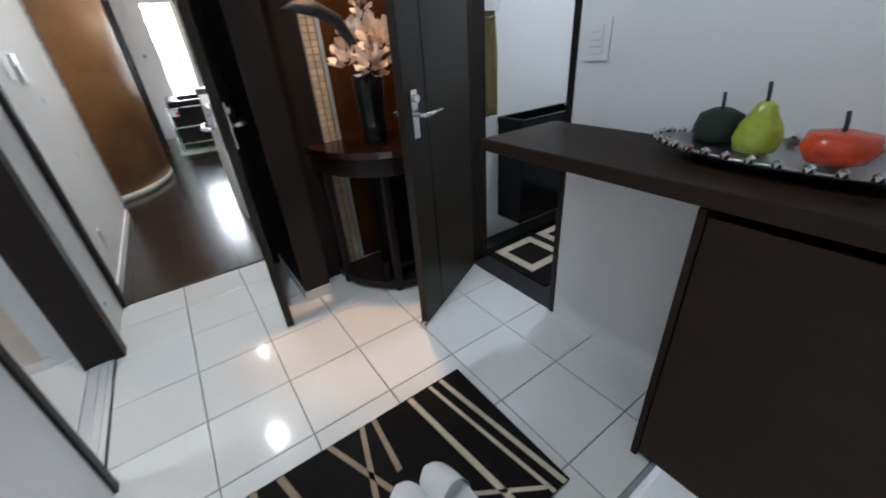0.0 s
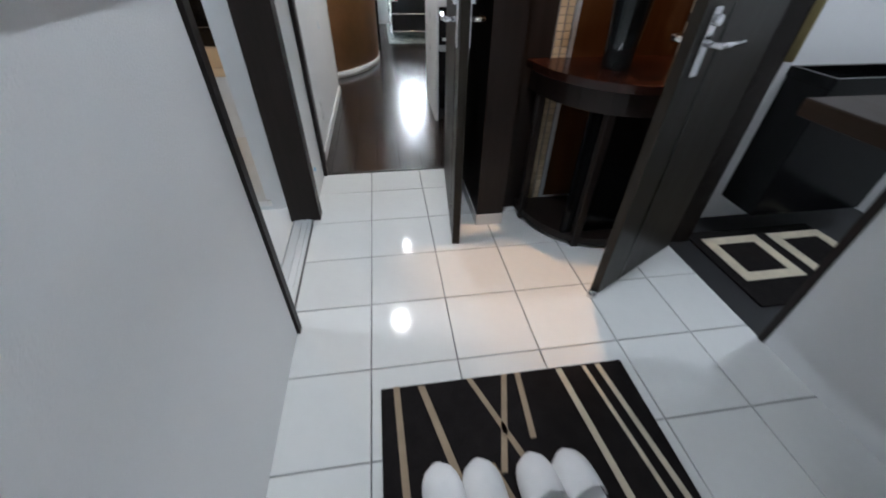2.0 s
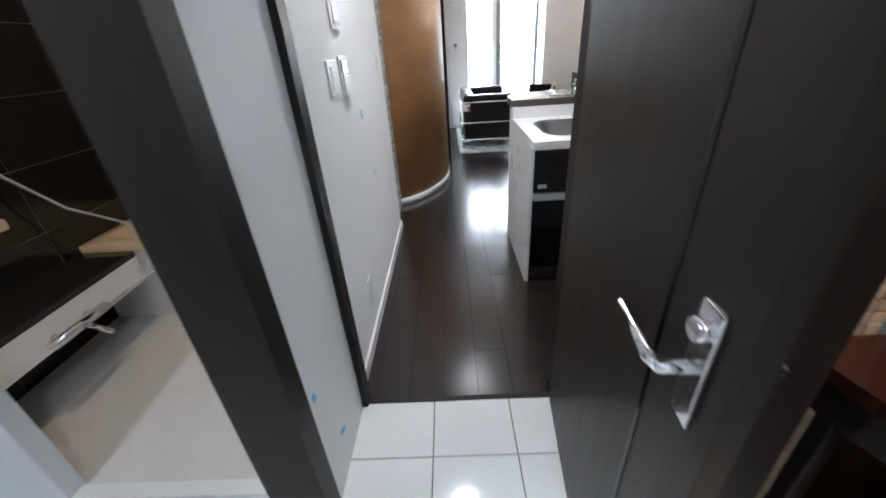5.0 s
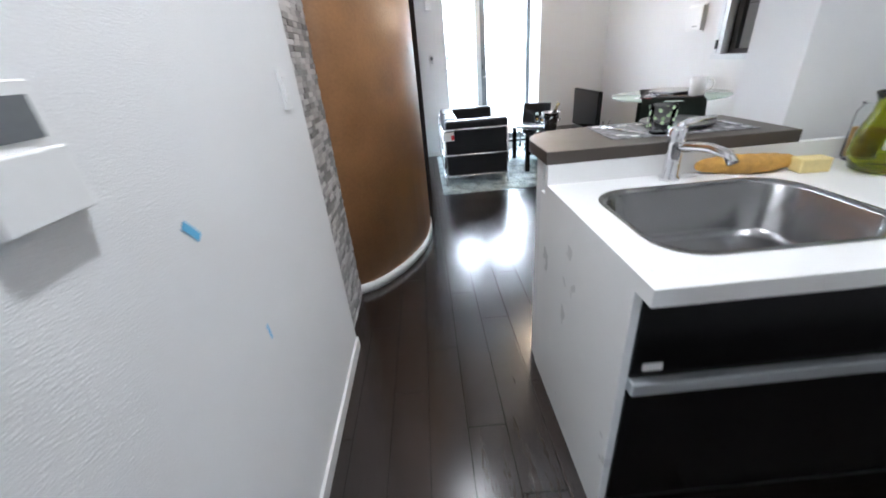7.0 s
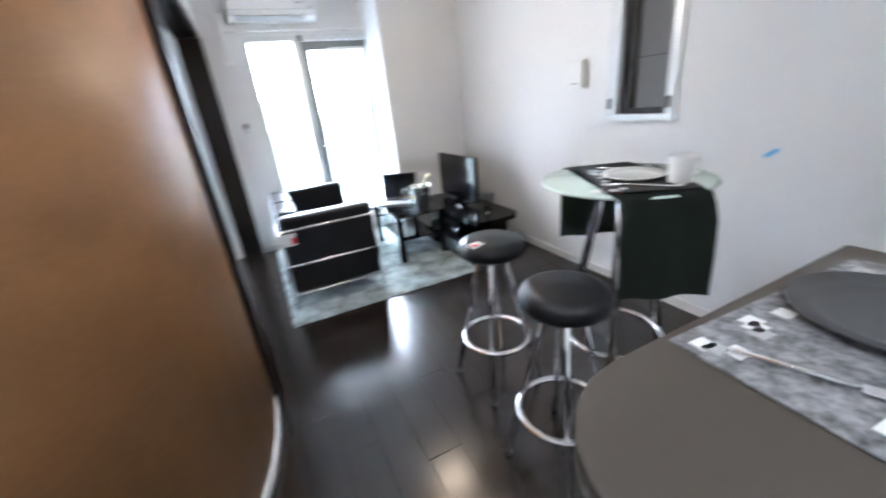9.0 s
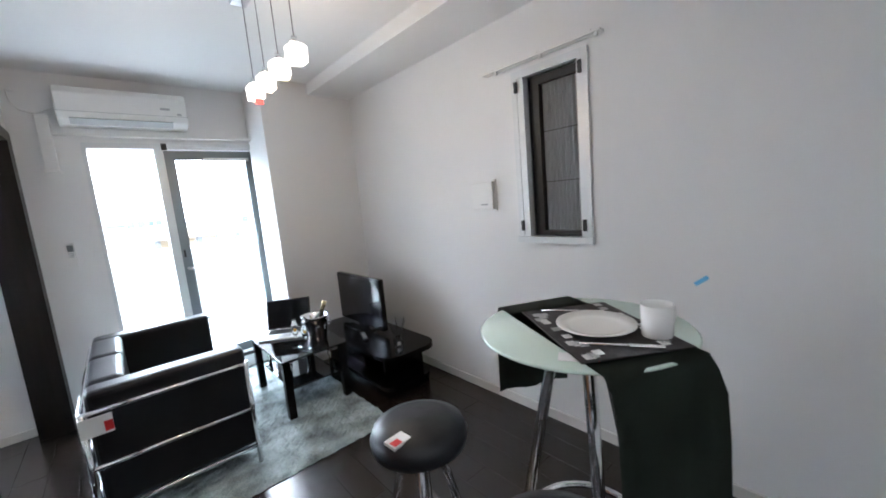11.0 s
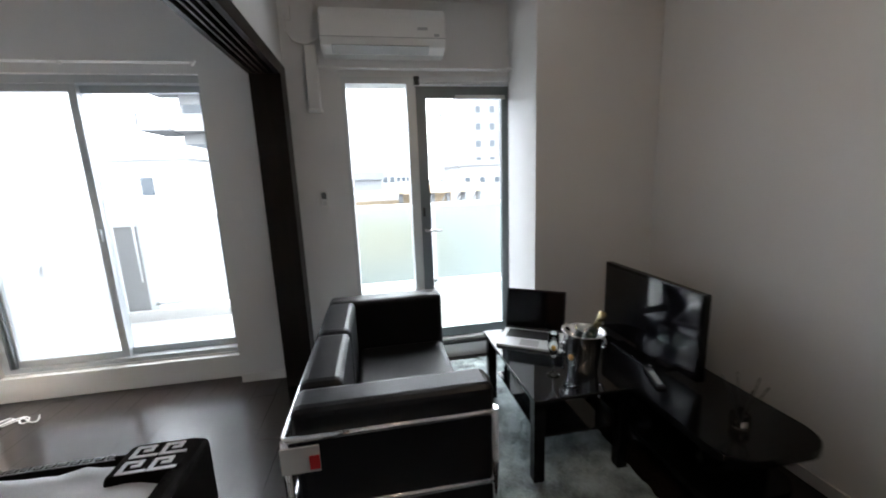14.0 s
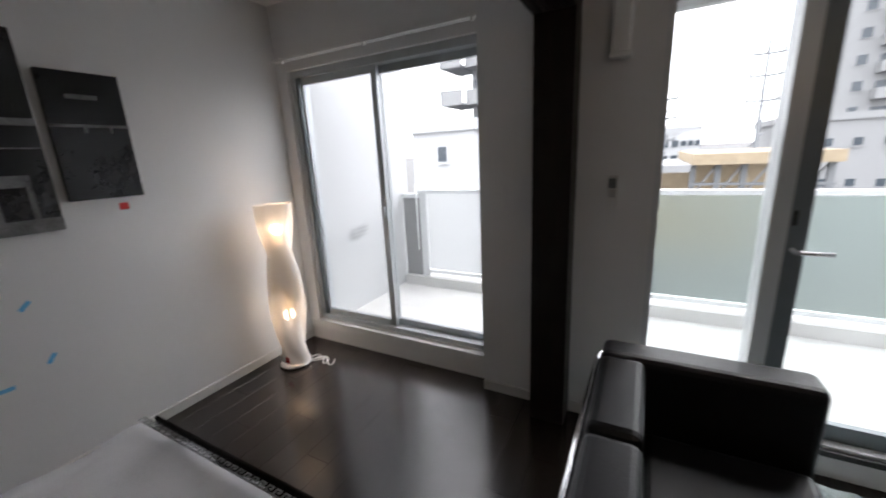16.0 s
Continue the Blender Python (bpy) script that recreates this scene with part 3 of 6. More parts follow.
for k in range(3):
    part("print_line", boxes((0.0, 0.003, -0.12, 0.12 - 0.03 * k, 0.05 - k * 0.035, 0.07 - k * 0.035)), "greyplastic", n)

# ---- main furniture ----
def sofa():
    s = thing("sofa", (0.6, 4.12, 0.02), "black leather two-seat sofa with chrome tube frame on a rug", "sofa")
    L, D = 1.19, 0.66
    for y0, y1 in ((0.165, L / 2 - 0.004), (L / 2 + 0.004, L - 0.165)):
        part("seat_cushion", box(bmesh.new(), 0.17, D - 0.01, y0, y1, 0.2, 0.385, bevel=0.03, seg=3), "leather", s)
        part("back_cushion", box(bmesh.new(), 0.015, 0.165, y0, y1, 0.2, 0.665, bevel=0.03, seg=3), "leather", s)
    part("arm_cushion", box(bmesh.new(), 0.015, D, 0.02, 0.16, 0.1, 0.66, bevel=0.03, seg=3), "leather", s)
    part("arm_cushion", box(bmesh.new(), 0.015, D, L - 0.16, L - 0.02, 0.1, 0.66, bevel=0.03, seg=3), "leather", s)
    part("base_cushion", box(bmesh.new(), 0.02, D - 0.01, 0.165, L - 0.165, 0.09, 0.195, bevel=0.015), "leather", s)
    for z in (0.575, 0.32, 0.1):
        bm = bmesh.new()
        pts = [(D - 0.01, 0.008, z), (0.005, 0.008, z), (-0.004, 0.02, z), (-0.004, L - 0.02, z), (0.005, L - 0.008, z), (D - 0.01, L - 0.008, z)]
        tube(bm, pts, 0.011)
        part("frame_rail", bm, "chrome", s)
    for x, y in ((0.0, 0.008), (D - 0.01, 0.008), (0.0, L - 0.008), (D - 0.01, L - 0.008)):
        bm = bmesh.new()
        tube(bm, [(x, y, 0), (x, y, 0.59 if x else 0.575)], 0.013)
        part("leg", bm, "chrome", s)
    part("price_tag", boxes((-0.012, 0.1, -0.012, -0.006, 0.475, 0.56)), "plastic", s, "white paper tag with a red patch")
    part("tag_patch", boxes((0.07, 0.1, -0.016, -0.0125, 0.485, 0.53)), "red", s)
    return s


def stool(place, turn, tag=False):
    s = thing("bar_stool", (*place, 0), "bar stool with a round black padded seat and chrome legs", "stool", "bar stools", turn)
    bm = bmesh.new()
    lathe(bm, [(0.0, 0.66), (0.12, 0.66), (0.142, 0.675), (0.147, 0.70), (0.137, 0.725), (0.1, 0.74), (0.0, 0.746)])
    part("seat", bm, "leather", s)
    for k in range(4):
        a = radians(45 + 90 * k)
        c, d = math.cos(a), math.sin(a)
        bm = bmesh.new()
        tube(bm, [(0.05 * c, 0.05 * d, 0.66), (0.06 * c, 0.06 * d, 0.62), (0.2 * c, 0.2 * d, 0.012)], 0.0125)
        leg = part("leg", bm, "chrome", s)
        bm = bmesh.new()
        lathe(bm, [(0.016, 0.0), (0.018, 0.006), (0.014, 0.016)], 12, (0.2 * c, 0.2 * d))
        part("foot", bm, "blackmat", leg)
    bm = bmesh.new()
    tube(bm, [(0.152 * math.cos(radians(a)), 0.152 * math.sin(radians(a)), 0.24) for a in range(0, 360, 10)], 0.012, closed=True)
    part("foot_ring", bm, "chrome", s)
    if tag:
        part("price_tag", boxes((-0.13, -0.07, -0.05, -0.005, 0.733, 0.742)), "plastic", s, "white card tag")
        part("tag_patch", boxes((-0.126, -0.1, -0.048, -0.025, 0.7425, 0.744)), "red", s)
    return s


def kitchen():
    u = thing("kitchen_unit", (0.815, 0.77, 0), "kitchen base unit with white sides and glossy black drawer fronts", "kitchen unit")
    part("side_panel", boxes((0, 0.02, 0.06, 0.72, 0.0, 0.8)), "white", u, "white laminate end panel")
    part("plinth", boxes((0.02, 1.84, 0.10, 0.12, 0.0, 0.1)), "blackmat", u)
    part("carcass", boxes((0.02, 1.84, 0.08, 0.7, 0.1, 0.65), (0.72, 1.84, 0.08, 0.7, 0.65, 0.8)), "blackmat", u)
    for i, (x0, x1) in enumerate(((0.022, 0.8), (0.806, 1.3), (1.306, 1.84))):
        top = part("drawer_front", box(bmesh.new(), x0, x1, 0.055, 0.078, 0.56, 0.795, bevel=0.002), "black", u)
        low = part("drawer_front", box(bmesh.new(), x0, x1, 0.055, 0.078, 0.1, 0.515, bevel=0.002), "black", u)
        part("handle_rail", box(bmesh.new(), x0, x1, 0.038, 0.078, 0.518, 0.556, bevel=0.005), "alu", u, "brushed aluminium grip rail")
    part("sticker", boxes((0.045, 0.09, 0.05, 0.054, 0.585, 0.605)), "plastic", u)
    bm = bmesh.new()
    # worktop with the sink's opening
    sx0, sx1, sy0, sy1 = 0.10, 0.68, 0.11, 0.53
    for s in ((0, sx0, 0, 0.65, 0.8, 0.84), (sx1, 1.845, 0, 0.65, 0.8, 0.84), (sx0, sx1, 0, sy0, 0.8, 0.84), (sx0, sx1, sy1, 0.65, 0.8, 0.84)):
        box(bm, *s)
    bmesh.ops.remove_doubles(bm, verts=bm.verts, dist=0.0005)
    w = solid("worktop", bm, "white", "white solid kitchen worktop with a cut-out for the sink", "worktop")
    w.matrix_world = pose(0.815, 0.77, 0)
    part("upstand", boxes((0, 1.845, 0.648, 0.672, 0.8, 0.908)), "white", w)
    k = thing("sink", (0.815, 0.77, 0), "stainless steel inset kitchen sink with rounded corners", "sink")
    bm = bmesh.new()
    rings = []
    for grow, z in ((0.012, 0.842), (0.0, 0.843), (-0.012, 0.832), (-0.03, 0.70), (-0.055, 0.675), (-0.2, 0.668)):
        rr = max(0.02, 0.11 + grow * 0.5)
        rings.append([bm.verts.new((x, y, z)) for x, y in rounded(sx0 - grow, sx1 + grow, sy0 - grow, sy1 + grow, rr)])
    for a, b in zip(rings, rings[1:]):
        for i in range(len(a)):
            f = bm.faces.new((a[i], a[(i + 1) % len(a)], b[(i + 1) % len(a)], b[i]))
            f.smooth = True
    bm.faces.new(rings[-1])
    part("basin", bm, "sinksteel", k)
    bm = bmesh.new()
    lathe(bm, [(0.088, 0.669), (0.094, 0.674), (0.088, 0.677), (0.08, 0.672)], 32, (0.36, 0.3))
    drain = part("drain", bm, "chrome", k)
    bm = bmesh.new()
    lathe(bm, [(0.074, 0.67), (0.074, 0.676), (0.05, 0.684), (0.012, 0.686), (0.0, 0.69)], 32, (0.36, 0.3))
    part("drain_cover", bm, "steel", drain, "domed steel drain cover")
    # corner filler where basin corners are round
    bm = bmesh.new()
    outer, inner = rounded(sx0 - 0.001, sx1 + 0.001, sy0 - 0.001, sy1 + 0.001, 0.004), rounded(sx0 - 0.001, sx1 + 0.001, sy0 - 0.001, sy1 + 0.001, 0.11)
    a = [bm.verts.new((x, y, 0.8395)) for x, y in outer]
    b = [bm.verts.new((x, y, 0.8395)) for x, y in inner]
    for i in range(len(a)):
        bm.faces.new((a[i], a[(i + 1) % len(a)], b[(i + 1) % len(a)], b[i]))
    part("corner_infill", bm, "white", w)
    f = thing("kitchen_tap", (1.2, 1.37, 0.84), "chrome single-lever kitchen mixer tap", "tap")
    bm = bmesh.new()
    lathe(bm, [(0.03, 0), (0.03, 0.008), (0.024, 0.015), (0.023, 0.1), (0.026, 0.11), (0.026, 0.15), (0.02, 0.165), (0.0, 0.168)], 20)
    part("body", bm, "chrome", f)
    bm = bmesh.new()
    tube(bm, [(0, 0, 0.1), (0.01, -0.05, 0.115), (0.02, -0.13, 0.125), (0.025, -0.19, 0.12), (0.027, -0.21, 0.1)], 0.014)
    part("spout", bm, "chrome", f)
    bm = bmesh.new()
    tube(bm, [(0, 0, 0.16), (0.03, 0.0, 0.178), (0.11, 0.0, 0.185)], 0.008, radii=[0.014, 0.011, 0.007])
    part("lever", bm, "chrome", f)
    # half-height wall behind the worktop and the bar on it
    structure("wall_bar", boxes((0.82, 1.655, 1.492, 1.56, 0, 0.907)), "wallpaper")
    bm = bmesh.new()
    out = [(1.654, 1.42), (1.654, 1.79)] + [(0.98 + 0.17 * math.cos(radians(a)), 1.62 + 0.17 * math.sin(radians(a))) for a in range(90, 181, 10)] + [(0.81, 1.42)]
    slab(bm, out, 0.909, 0.95, bevel=0.003)
    bar = thing("breakfast_bar", (0, 0, 0.0), "taupe laminate breakfast bar with a rounded corner", "bar")
    part("board", bm, "bartop", bar)


def tv_set():
    st = thing("tv_stand", (2.04, 3.98, 0), "low glossy black television stand with rounded ends and an open shelf", "tv stand")
    bm = bmesh.new()
    slab(bm, rounded(0, 0.44, 0, 1.2, 0.12), 0.325, 0.36, bevel=0.004)
    part("top", bm, "black", st)
    part("base", boxes((0.08, 0.44, 0.16, 1.04, 0.0, 0.08)), "black", st)
    bm = bmesh.new()
    slab(bm, rounded(0.03, 0.44, 0.08, 1.12, 0.1), 0.08, 0.11)
    part("shelf", bm, "black", st)
    for y in (0.22, 0.95):
        part("upright", boxes((0.1, 0.44, y, y + 0.03, 0.11, 0.325)), "black", st)
    part("back_panel", boxes((0.42, 0.44, 0.25, 0.95, 0.11, 0.325)), "blackmat", st)
    part("drawer_front", boxes((0.09, 0.1, 0.5, 0.95, 0.12, 0.22)), "black", st)
    t = thing("television", (2.29, 4.75, 0.36), "flat black television on a stand", "television")
    part("bezel", box(bmesh.new(), -0.012, 0.03, -0.355, 0.355, 0.035, 0.445, bevel=0.006), "black", t)
    part("screen", boxes((-0.0145, -0.0125, -0.34, 0.34, 0.055, 0.43)), "screen", t, "dark glossy screen")
    part("neck", boxes((0.0, 0.03, -0.06, 0.06, 0.01, 0.05)), "black", t)
    part("foot", box(bmesh.new(), -0.09, 0.11, -0.17, 0.17, 0.0, 0.012, bevel=0.004), "black", t)


def coffee_table():
    c = thing("coffee_table", (1.5, 4.38, 0.02), "low black glass coffee table with metal legs, on the rug", "table")
    W, L = 0.47, 0.75
    part("tabletop", box(bmesh.new(), 0, W, 0, L, 0.395, 0.41, bevel=0.003), "blackglass", c, "black glass top")
    for x in (0.01, W - 0.06):
        for y in (0.02, L - 0.07):
            part("leg", box(bmesh.new(), x, x + 0.05, y, y + 0.05, 0.0, 0.394, bevel=0.004), "black", c)
    part("shelf", box(bmesh.new(), 0.06, W - 0.06, 0.08, L - 0.08, 0.17, 0.18, bevel=0.002), "blackglass", c)
    for x in (0.09, W - 0.09):
        for y in (0.14, L - 0.14):
            bm = bmesh.new()
            lathe(bm, [(0.012, 0.18), (0.012, 0.3), (0.018, 0.31), (0.018, 0.394)], 14, (x, y))
            part("spacer", bm, "chrome", c)


def round_table():
    r = thing("round_table", (1.86, 2.51, 0), "tall round glass table on three chrome legs with a foot ring", "table")
    bm = bmesh.new()
    lathe(bm, [(0.0, 0.948), (0.303, 0.948), (0.31, 0.954), (0.303, 0.96), (0.0, 0.96)], 56)
    part("tabletop", bm, "tableglass", r, "pale green frosted glass top")
    for k in range(3):
        a = radians(100 + 120 * k)
        c, d = math.cos(a), math.sin(a)
        bm = bmesh.new()
        tube(bm, [(0.07 * c, 0.07 * d, 0.946), (0.09 * c, 0.09 * d, 0.88), (0.27 * c, 0.27 * d, 0.01)], 0.019, 12)
        leg = part("leg", bm, "chrome", r)
        bm = bmesh.new()
        lathe(bm, [(0.022, 0.0), (0.024, 0.008), (0.018, 0.02)], 12, (0.27 * c, 0.27 * d))
        part("foot", bm, "blackmat", leg)
    bm = bmesh.new()
    tube(bm, [(0.2 * math.cos(radians(a)), 0.2 * math.sin(radians(a)), 0.25) for a in range(0, 360, 10)], 0.012, closed=True)
    part("foot_ring", bm, "chrome", r)
    bm = bmesh.new()
    slab(bm, [(0.08 * math.cos(radians(a)), 0.08 * math.sin(radians(a))) for a in range(0, 360, 15)], 0.938, 0.947)
    part("mount", bm, "chrome", r)


M["red"] = pbr("red_print", (0.6, 0.03, 0.03), 0.5)
M["screen"] = pbr("tv_screen", (0.006, 0.006, 0.008), 0.08, var=0.02, rvar=0.02)
M["blackglass"] = pbr("black_glass", (0.008, 0.009, 0.01), 0.05, var=0.02, rvar=0.02)
M["tableglass"] = pbr("green_white_glass", (0.62, 0.74, 0.66), 0.08, var=0.02, rvar=0.02)
sofa()
stool((1.36, 2.29), 10)
stool((1.42, 2.80), 5, True)
kitchen()
tv_set()
coffee_table()
round_table()

# ---- hall things ----
pil = structure("niche_pillar", boxes((0.83, 0.965, -0.66, -0.112, 0.062, H)), "darkwood", "dark wood clad pillar")
structure("baseboard_pillar", boxes((0.826, 0.967, -0.664, -0.112, 0, 0.062)), "baseboard")
structure("niche_dark_panel", boxes((0.965, 1.14, -0.512, -0.5, 0, H)), "darkwood")
structure("niche_amber_panel", boxes((1.232, 1.732, -0.512, -0.5, 0.06, H)), "amber", "glossy amber brown niche panel")
structure("niche_edge_trim", boxes((1.215, 1.232, -0.518, -0.5, 0, H)), "alu")
structure("baseboard_niche", boxes((1.232, 1.732, -0.516, -0.5, 0, 0.06)), "baseboard")
structure("niche_side_panel", boxes((1.7265, 1.7315, -0.9, -0.608, 0.06, H)), "amber", "glossy amber brown niche panel")
side_strip = structure("niche_side_mosaic", boxes((1.722, 1.7315, -0.606, -0.522, 0, H)), "grout", "strip of small beige mosaic tiles")
strip = structure("niche_mosaic", boxes((1.14, 1.215, -0.508, -0.5, 0, H)), "grout", "strip of small beige mosaic tiles")

t = thing("console_table", (1.4, -0.53, 0), "half-round dark wooden console table with a polished red-brown top", "table")
bm = bmesh.new()
half = [(0.37 * math.cos(radians(a)), -0.45 * math.sin(radians(a))) for a in range(0, 181, 9)]
slab(bm, half[::-1], 0.73, 0.76, bevel=0.004)
part("tabletop", bm, "redwood", t, "polished red-brown half-round top")
bm = bmesh.new()
slab(bm, [(x * 0.93, y * 0.93) for x, y in half[::-1]], 0.64, 0.729)
part("apron", bm, "darkwood", t)
bm = bmesh.new()
slab(bm, [(x * 0.9, y * 0.9) for x, y in half[::-1]], 0.02, 0.06)
part("lower_shelf", bm, "darkwood", t)
for a in (12, 65, 115, 168):
    x, y = 0.32 * math.cos(radians(a)), -0.39 * math.sin(radians(a))
    part("leg", box(bmesh.new(), x - 0.018, x + 0.018, y - 0.018, y + 0.018, 0.0, 0.64, bevel=0.004), "darkwood", t)
part("front_panel", boxes((-0.2, 0.26, -0.33, -0.31, 0.06, 0.64)), "black", t)

v = thing("flower_vase", (1.33, -0.72, 0.76), "tall dark vase holding pale silk roses and a black ribbon leaf", "vase")
bm = bmesh.new()
lathe(bm, [(0.05, 0), (0.055, 0.01), (0.06, 0.1), (0.068, 0.22), (0.075, 0.3), (0.068, 0.3), (0.055, 0.15)], 24)
part("body", bm, "vase", v)


def rose(bm, centre, r):
    """Overlapping cupped petals round a bud."""
    c = Vector(centre)
    up = Vector((random.uniform(-0.5, 0.5), random.uniform(-1, 0.2), random.uniform(0.2, 1))).normalized()
    turn = up.to_track_quat("Z", "Y").to_matrix()
    for ring in range(3):
        n = 3 + ring * 2
        for k in range(n):
            a = 2 * math.pi * (k + ring * 0.5) / n
            rows = []
            for i in range(4):
                row = []
                for j in range(4):
                    u, s = i / 3, (j / 3 - 0.5)
                    rad = r * (0.18 + 0.25 * ring + u * (0.12 + 0.18 * ring))
                    ang = a + s * 4.4 / n * (1 - 0.3 * u)
                    zz = r * (0.9 - 0.25 * ring) * u - r * 0.2 * ring + 0.1 * r * math.cos(s * 6) * u
                    row.append(bm.verts.new(c + turn @ Vector((rad * math.cos(ang), rad * math.sin(ang), zz))))
                rows.append(row)
            for i in range(3):
                for j in range(3):
                    bm.faces.new((rows[i][j], rows[i][j + 1], rows[i + 1][j + 1], rows[i + 1][j])).smooth = True


random.seed(7)
for k in range(11):
    bm = bmesh.new()
    a = k * 2.4
    rr = 0.03 + 0.1 * ((k * 37) % 10) / 10
    z = 0.34 + 0.17 * ((k * 53) % 10) / 10
    rose(bm, (rr * math.cos(a), rr * math.sin(a) - 0.03, z), 0.055 + 0.012 * (k % 3))
    part("rose", bm, "petalw" if k % 3 == 0 else "petal", v)
for k in range(4):
    bm = bmesh.new()
    rose(bm, (0.02 + 0.03 * k, 0.0, 0.56 + 0.06 * k), 0.042)
    part("rose", bm, "petal", v)
bm = bmesh.new()
for k in range(6):
    tube(bm, [(0, 0, 0.1), (0.02 * math.cos(k), 0.02 * math.sin(k), 0.3), (0.06 * math.cos(k), 0.06 * math.sin(k), 0.45)], 0.003, 6)
part("stems", bm, "blackmat", v)
bm = bmesh.new()
pts = [(-0.03, -0.02, 0.3), (-0.06, -0.04, 0.42), (-0.12, -0.06, 0.5), (-0.2, -0.07, 0.54), (-0.28, -0.07, 0.55), (-0.33, -0.07, 0.54)]
tube(bm, pts, 0.02, 8, radii=[0.012, 0.02, 0.026, 0.026, 0.02, 0.006])
part("ribbon_leaf", bm, "blackmat", v, "black glossy curved leaf")

c = thing("shoe_cabinet", (1.375, -3.4, 0), "brown wood-grain shoe cabinet under a long counter", "cabinet")
part("body", boxes((0.02, 0.355, 0, 1.24, 0, 0.8)), "brownwood", c)
for y0, y1 in ((0.003, 0.412), (0.418, 0.825), (0.831, 1.237)):
    part("door", box(bmesh.new(), 0.0, 0.019, y0, y1, 0.03, 0.81, bevel=0.002), "brownwood", c)
part("end_panel", box(bmesh.new(), 0.0, 0.355, 1.241, 1.259, 0, 0.826, bevel=0.002), "brownwood", c)
solid("shoe_counter", box(bmesh.new(), 1.365, 1.731, -3.4, -1.462, 0.832, 0.873, bevel=0.004), "brownwood", "long brown wood-grain counter over a shoe cabinet", "counter")

f = thing("fruit_tray", (1.6, -2.22, 0.874), "oval silver tray with a beaded rim", "tray")
bm = bmesh.new()
rings = []
for s, z in ((0.55, 0.0), (0.6, 0.002), (0.9, 0.022), (1.0, 0.03), (0.98, 0.034), (0.6, 0.01)):
    rings.append([bm.verts.new((0.13 * s * math.cos(a * math.pi / 18), 0.3 * s * math.sin(a * math.pi / 18), z)) for a in range(36)])
for a, b2 in zip(rings, rings[1:]):
    for k in range(36):
        bm.faces.new((a[k], a[(k + 1) % 36], b2[(k + 1) % 36], b2[k])).smooth = True
bm.faces.new(rings[-1])
part("dish", bm, "steel", f)
for k in range(40):
    a = 2 * math.pi * k / 40
    bm = bmesh.new()
    bmesh.ops.create_icosphere(bm, subdivisions=1, radius=0.011, matrix=Matrix.Translation((0.13 * math.cos(a), 0.3 * math.sin(a), 0.037)))
    part("bead", bm, "chrome", f)


def fruit(name, place, profile, material, label, category):
    o = thing(name, place, label, category)
    bm = bmesh.new()
    lathe(bm, profile, 24, wave=lambda a, z: 1 + 0.03 * math.cos(a * 5))
    part("body", bm, material, o)
    bm = bmesh.new()
    top = profile[-1][1]
    tube(bm, [(0, 0, top - 0.01), (0.002, 0.003, top + 0.02), (0.008, 0.008, top + 0.04)], 0.004, 8)
    part("stem", bm, "blackmat", o)


fruit("pear", (1.62, -2.13, 0.888), [(0.012, 0), (0.04, 0.008), (0.048, 0.035), (0.04, 0.065), (0.025, 0.09), (0.02, 0.105), (0.008, 0.115), (0.0, 0.112)], "pear", "shiny green decorative pear on a silver tray", "fruit")
fruit("decorative_fruit", (1.62, -2.27, 0.888), [(0.015, 0), (0.05, 0.01), (0.064, 0.035), (0.055, 0.062), (0.02, 0.07), (0.0, 0.064)], "tomato", "shiny red decorative fruit on a silver tray", "fruit")
fruit("dark_fruit", (1.67, -2.03, 0.888), [(0.02, 0), (0.05, 0.012), (0.056, 0.04), (0.048, 0.07), (0.02, 0.085), (0.0, 0.08)], "runner", "dark green decorative fruit on a silver tray", "fruit")


def plate_switch(name, m, label, category, n=2, size=(0.07, 0.12)):
    """A wall plate with rocker switches; local z up, local -y out of the wall."""
    s = thing(name, (0, 0, 0), label, category)
    s.matrix_world = m
    a, b2 = size
    part("plate", box(bmesh.new(), -a / 2, a / 2, -0.008, -0.0005, -b2 / 2, b2 / 2, bevel=0.002), "plastic", s)
    for k in range(n):
        z0 = -b2 * 0.34 + k * b2 * 0.68 / n
        part("rocker", box(bmesh.new(), -a * 0.25, a * 0.25, -0.012, -0.008, z0 + 0.002, z0 + b2 * 0.68 / n - 0.002, bevel=0.001), "plastic", s)
    return s


RW, LW, BW = (lambda x, y, z: pose(x, y, z, 0, 0, -90)), (lambda x, y, z: pose(x, y, z, 0, 0, 90)), (lambda x, y, z: pose(x, y, z))
plate_switch("light_switch", RW(1.732, -1.61, 1.135), "white wall switch plate with four rockers", "switch", 4, (0.09, 0.12))
plate_switch("light_switch", LW(0.0, -0.405, 1.18), "narrow white wall switch beside a dark door frame", "switch", 1, (0.045, 0.13))
plate_switch("wall_socket", LW(-0.015, 0.44, 0.26), "white wall socket low on the wall", "socket", 2, (0.07, 0.12))
plate_switch("light_switch", LW(-0.015, 1.54, 1.2), "white wall switch near the mosaic wall", "switch", 3, (0.07, 0.12))
plate_switch("light_switch", LW(-0.015, 0.46, 1.195), "wide white wall switch plate", "switch", 4, (0.13, 0.12))
plate_switch("light_switch", BW(0.025, BACK, 1.185), "white wall switch on the bedroom pier", "switch", 3, (0.07, 0.12))
p = plate_switch("wall_intercom", LW(-0.015, 0.63, 1.19), "white wall intercom with a grey screen", "intercom", 1, (0.12, 0.15))
part("screen", boxes((-0.045, 0.045, -0.014, -0.0085, 0.015, 0.06)), "lcd", p)
part("casing", box(bmesh.new(), -0.058, 0.058, -0.02, -0.009, -0.072, 0.005, bevel=0.003), "plastic", p)
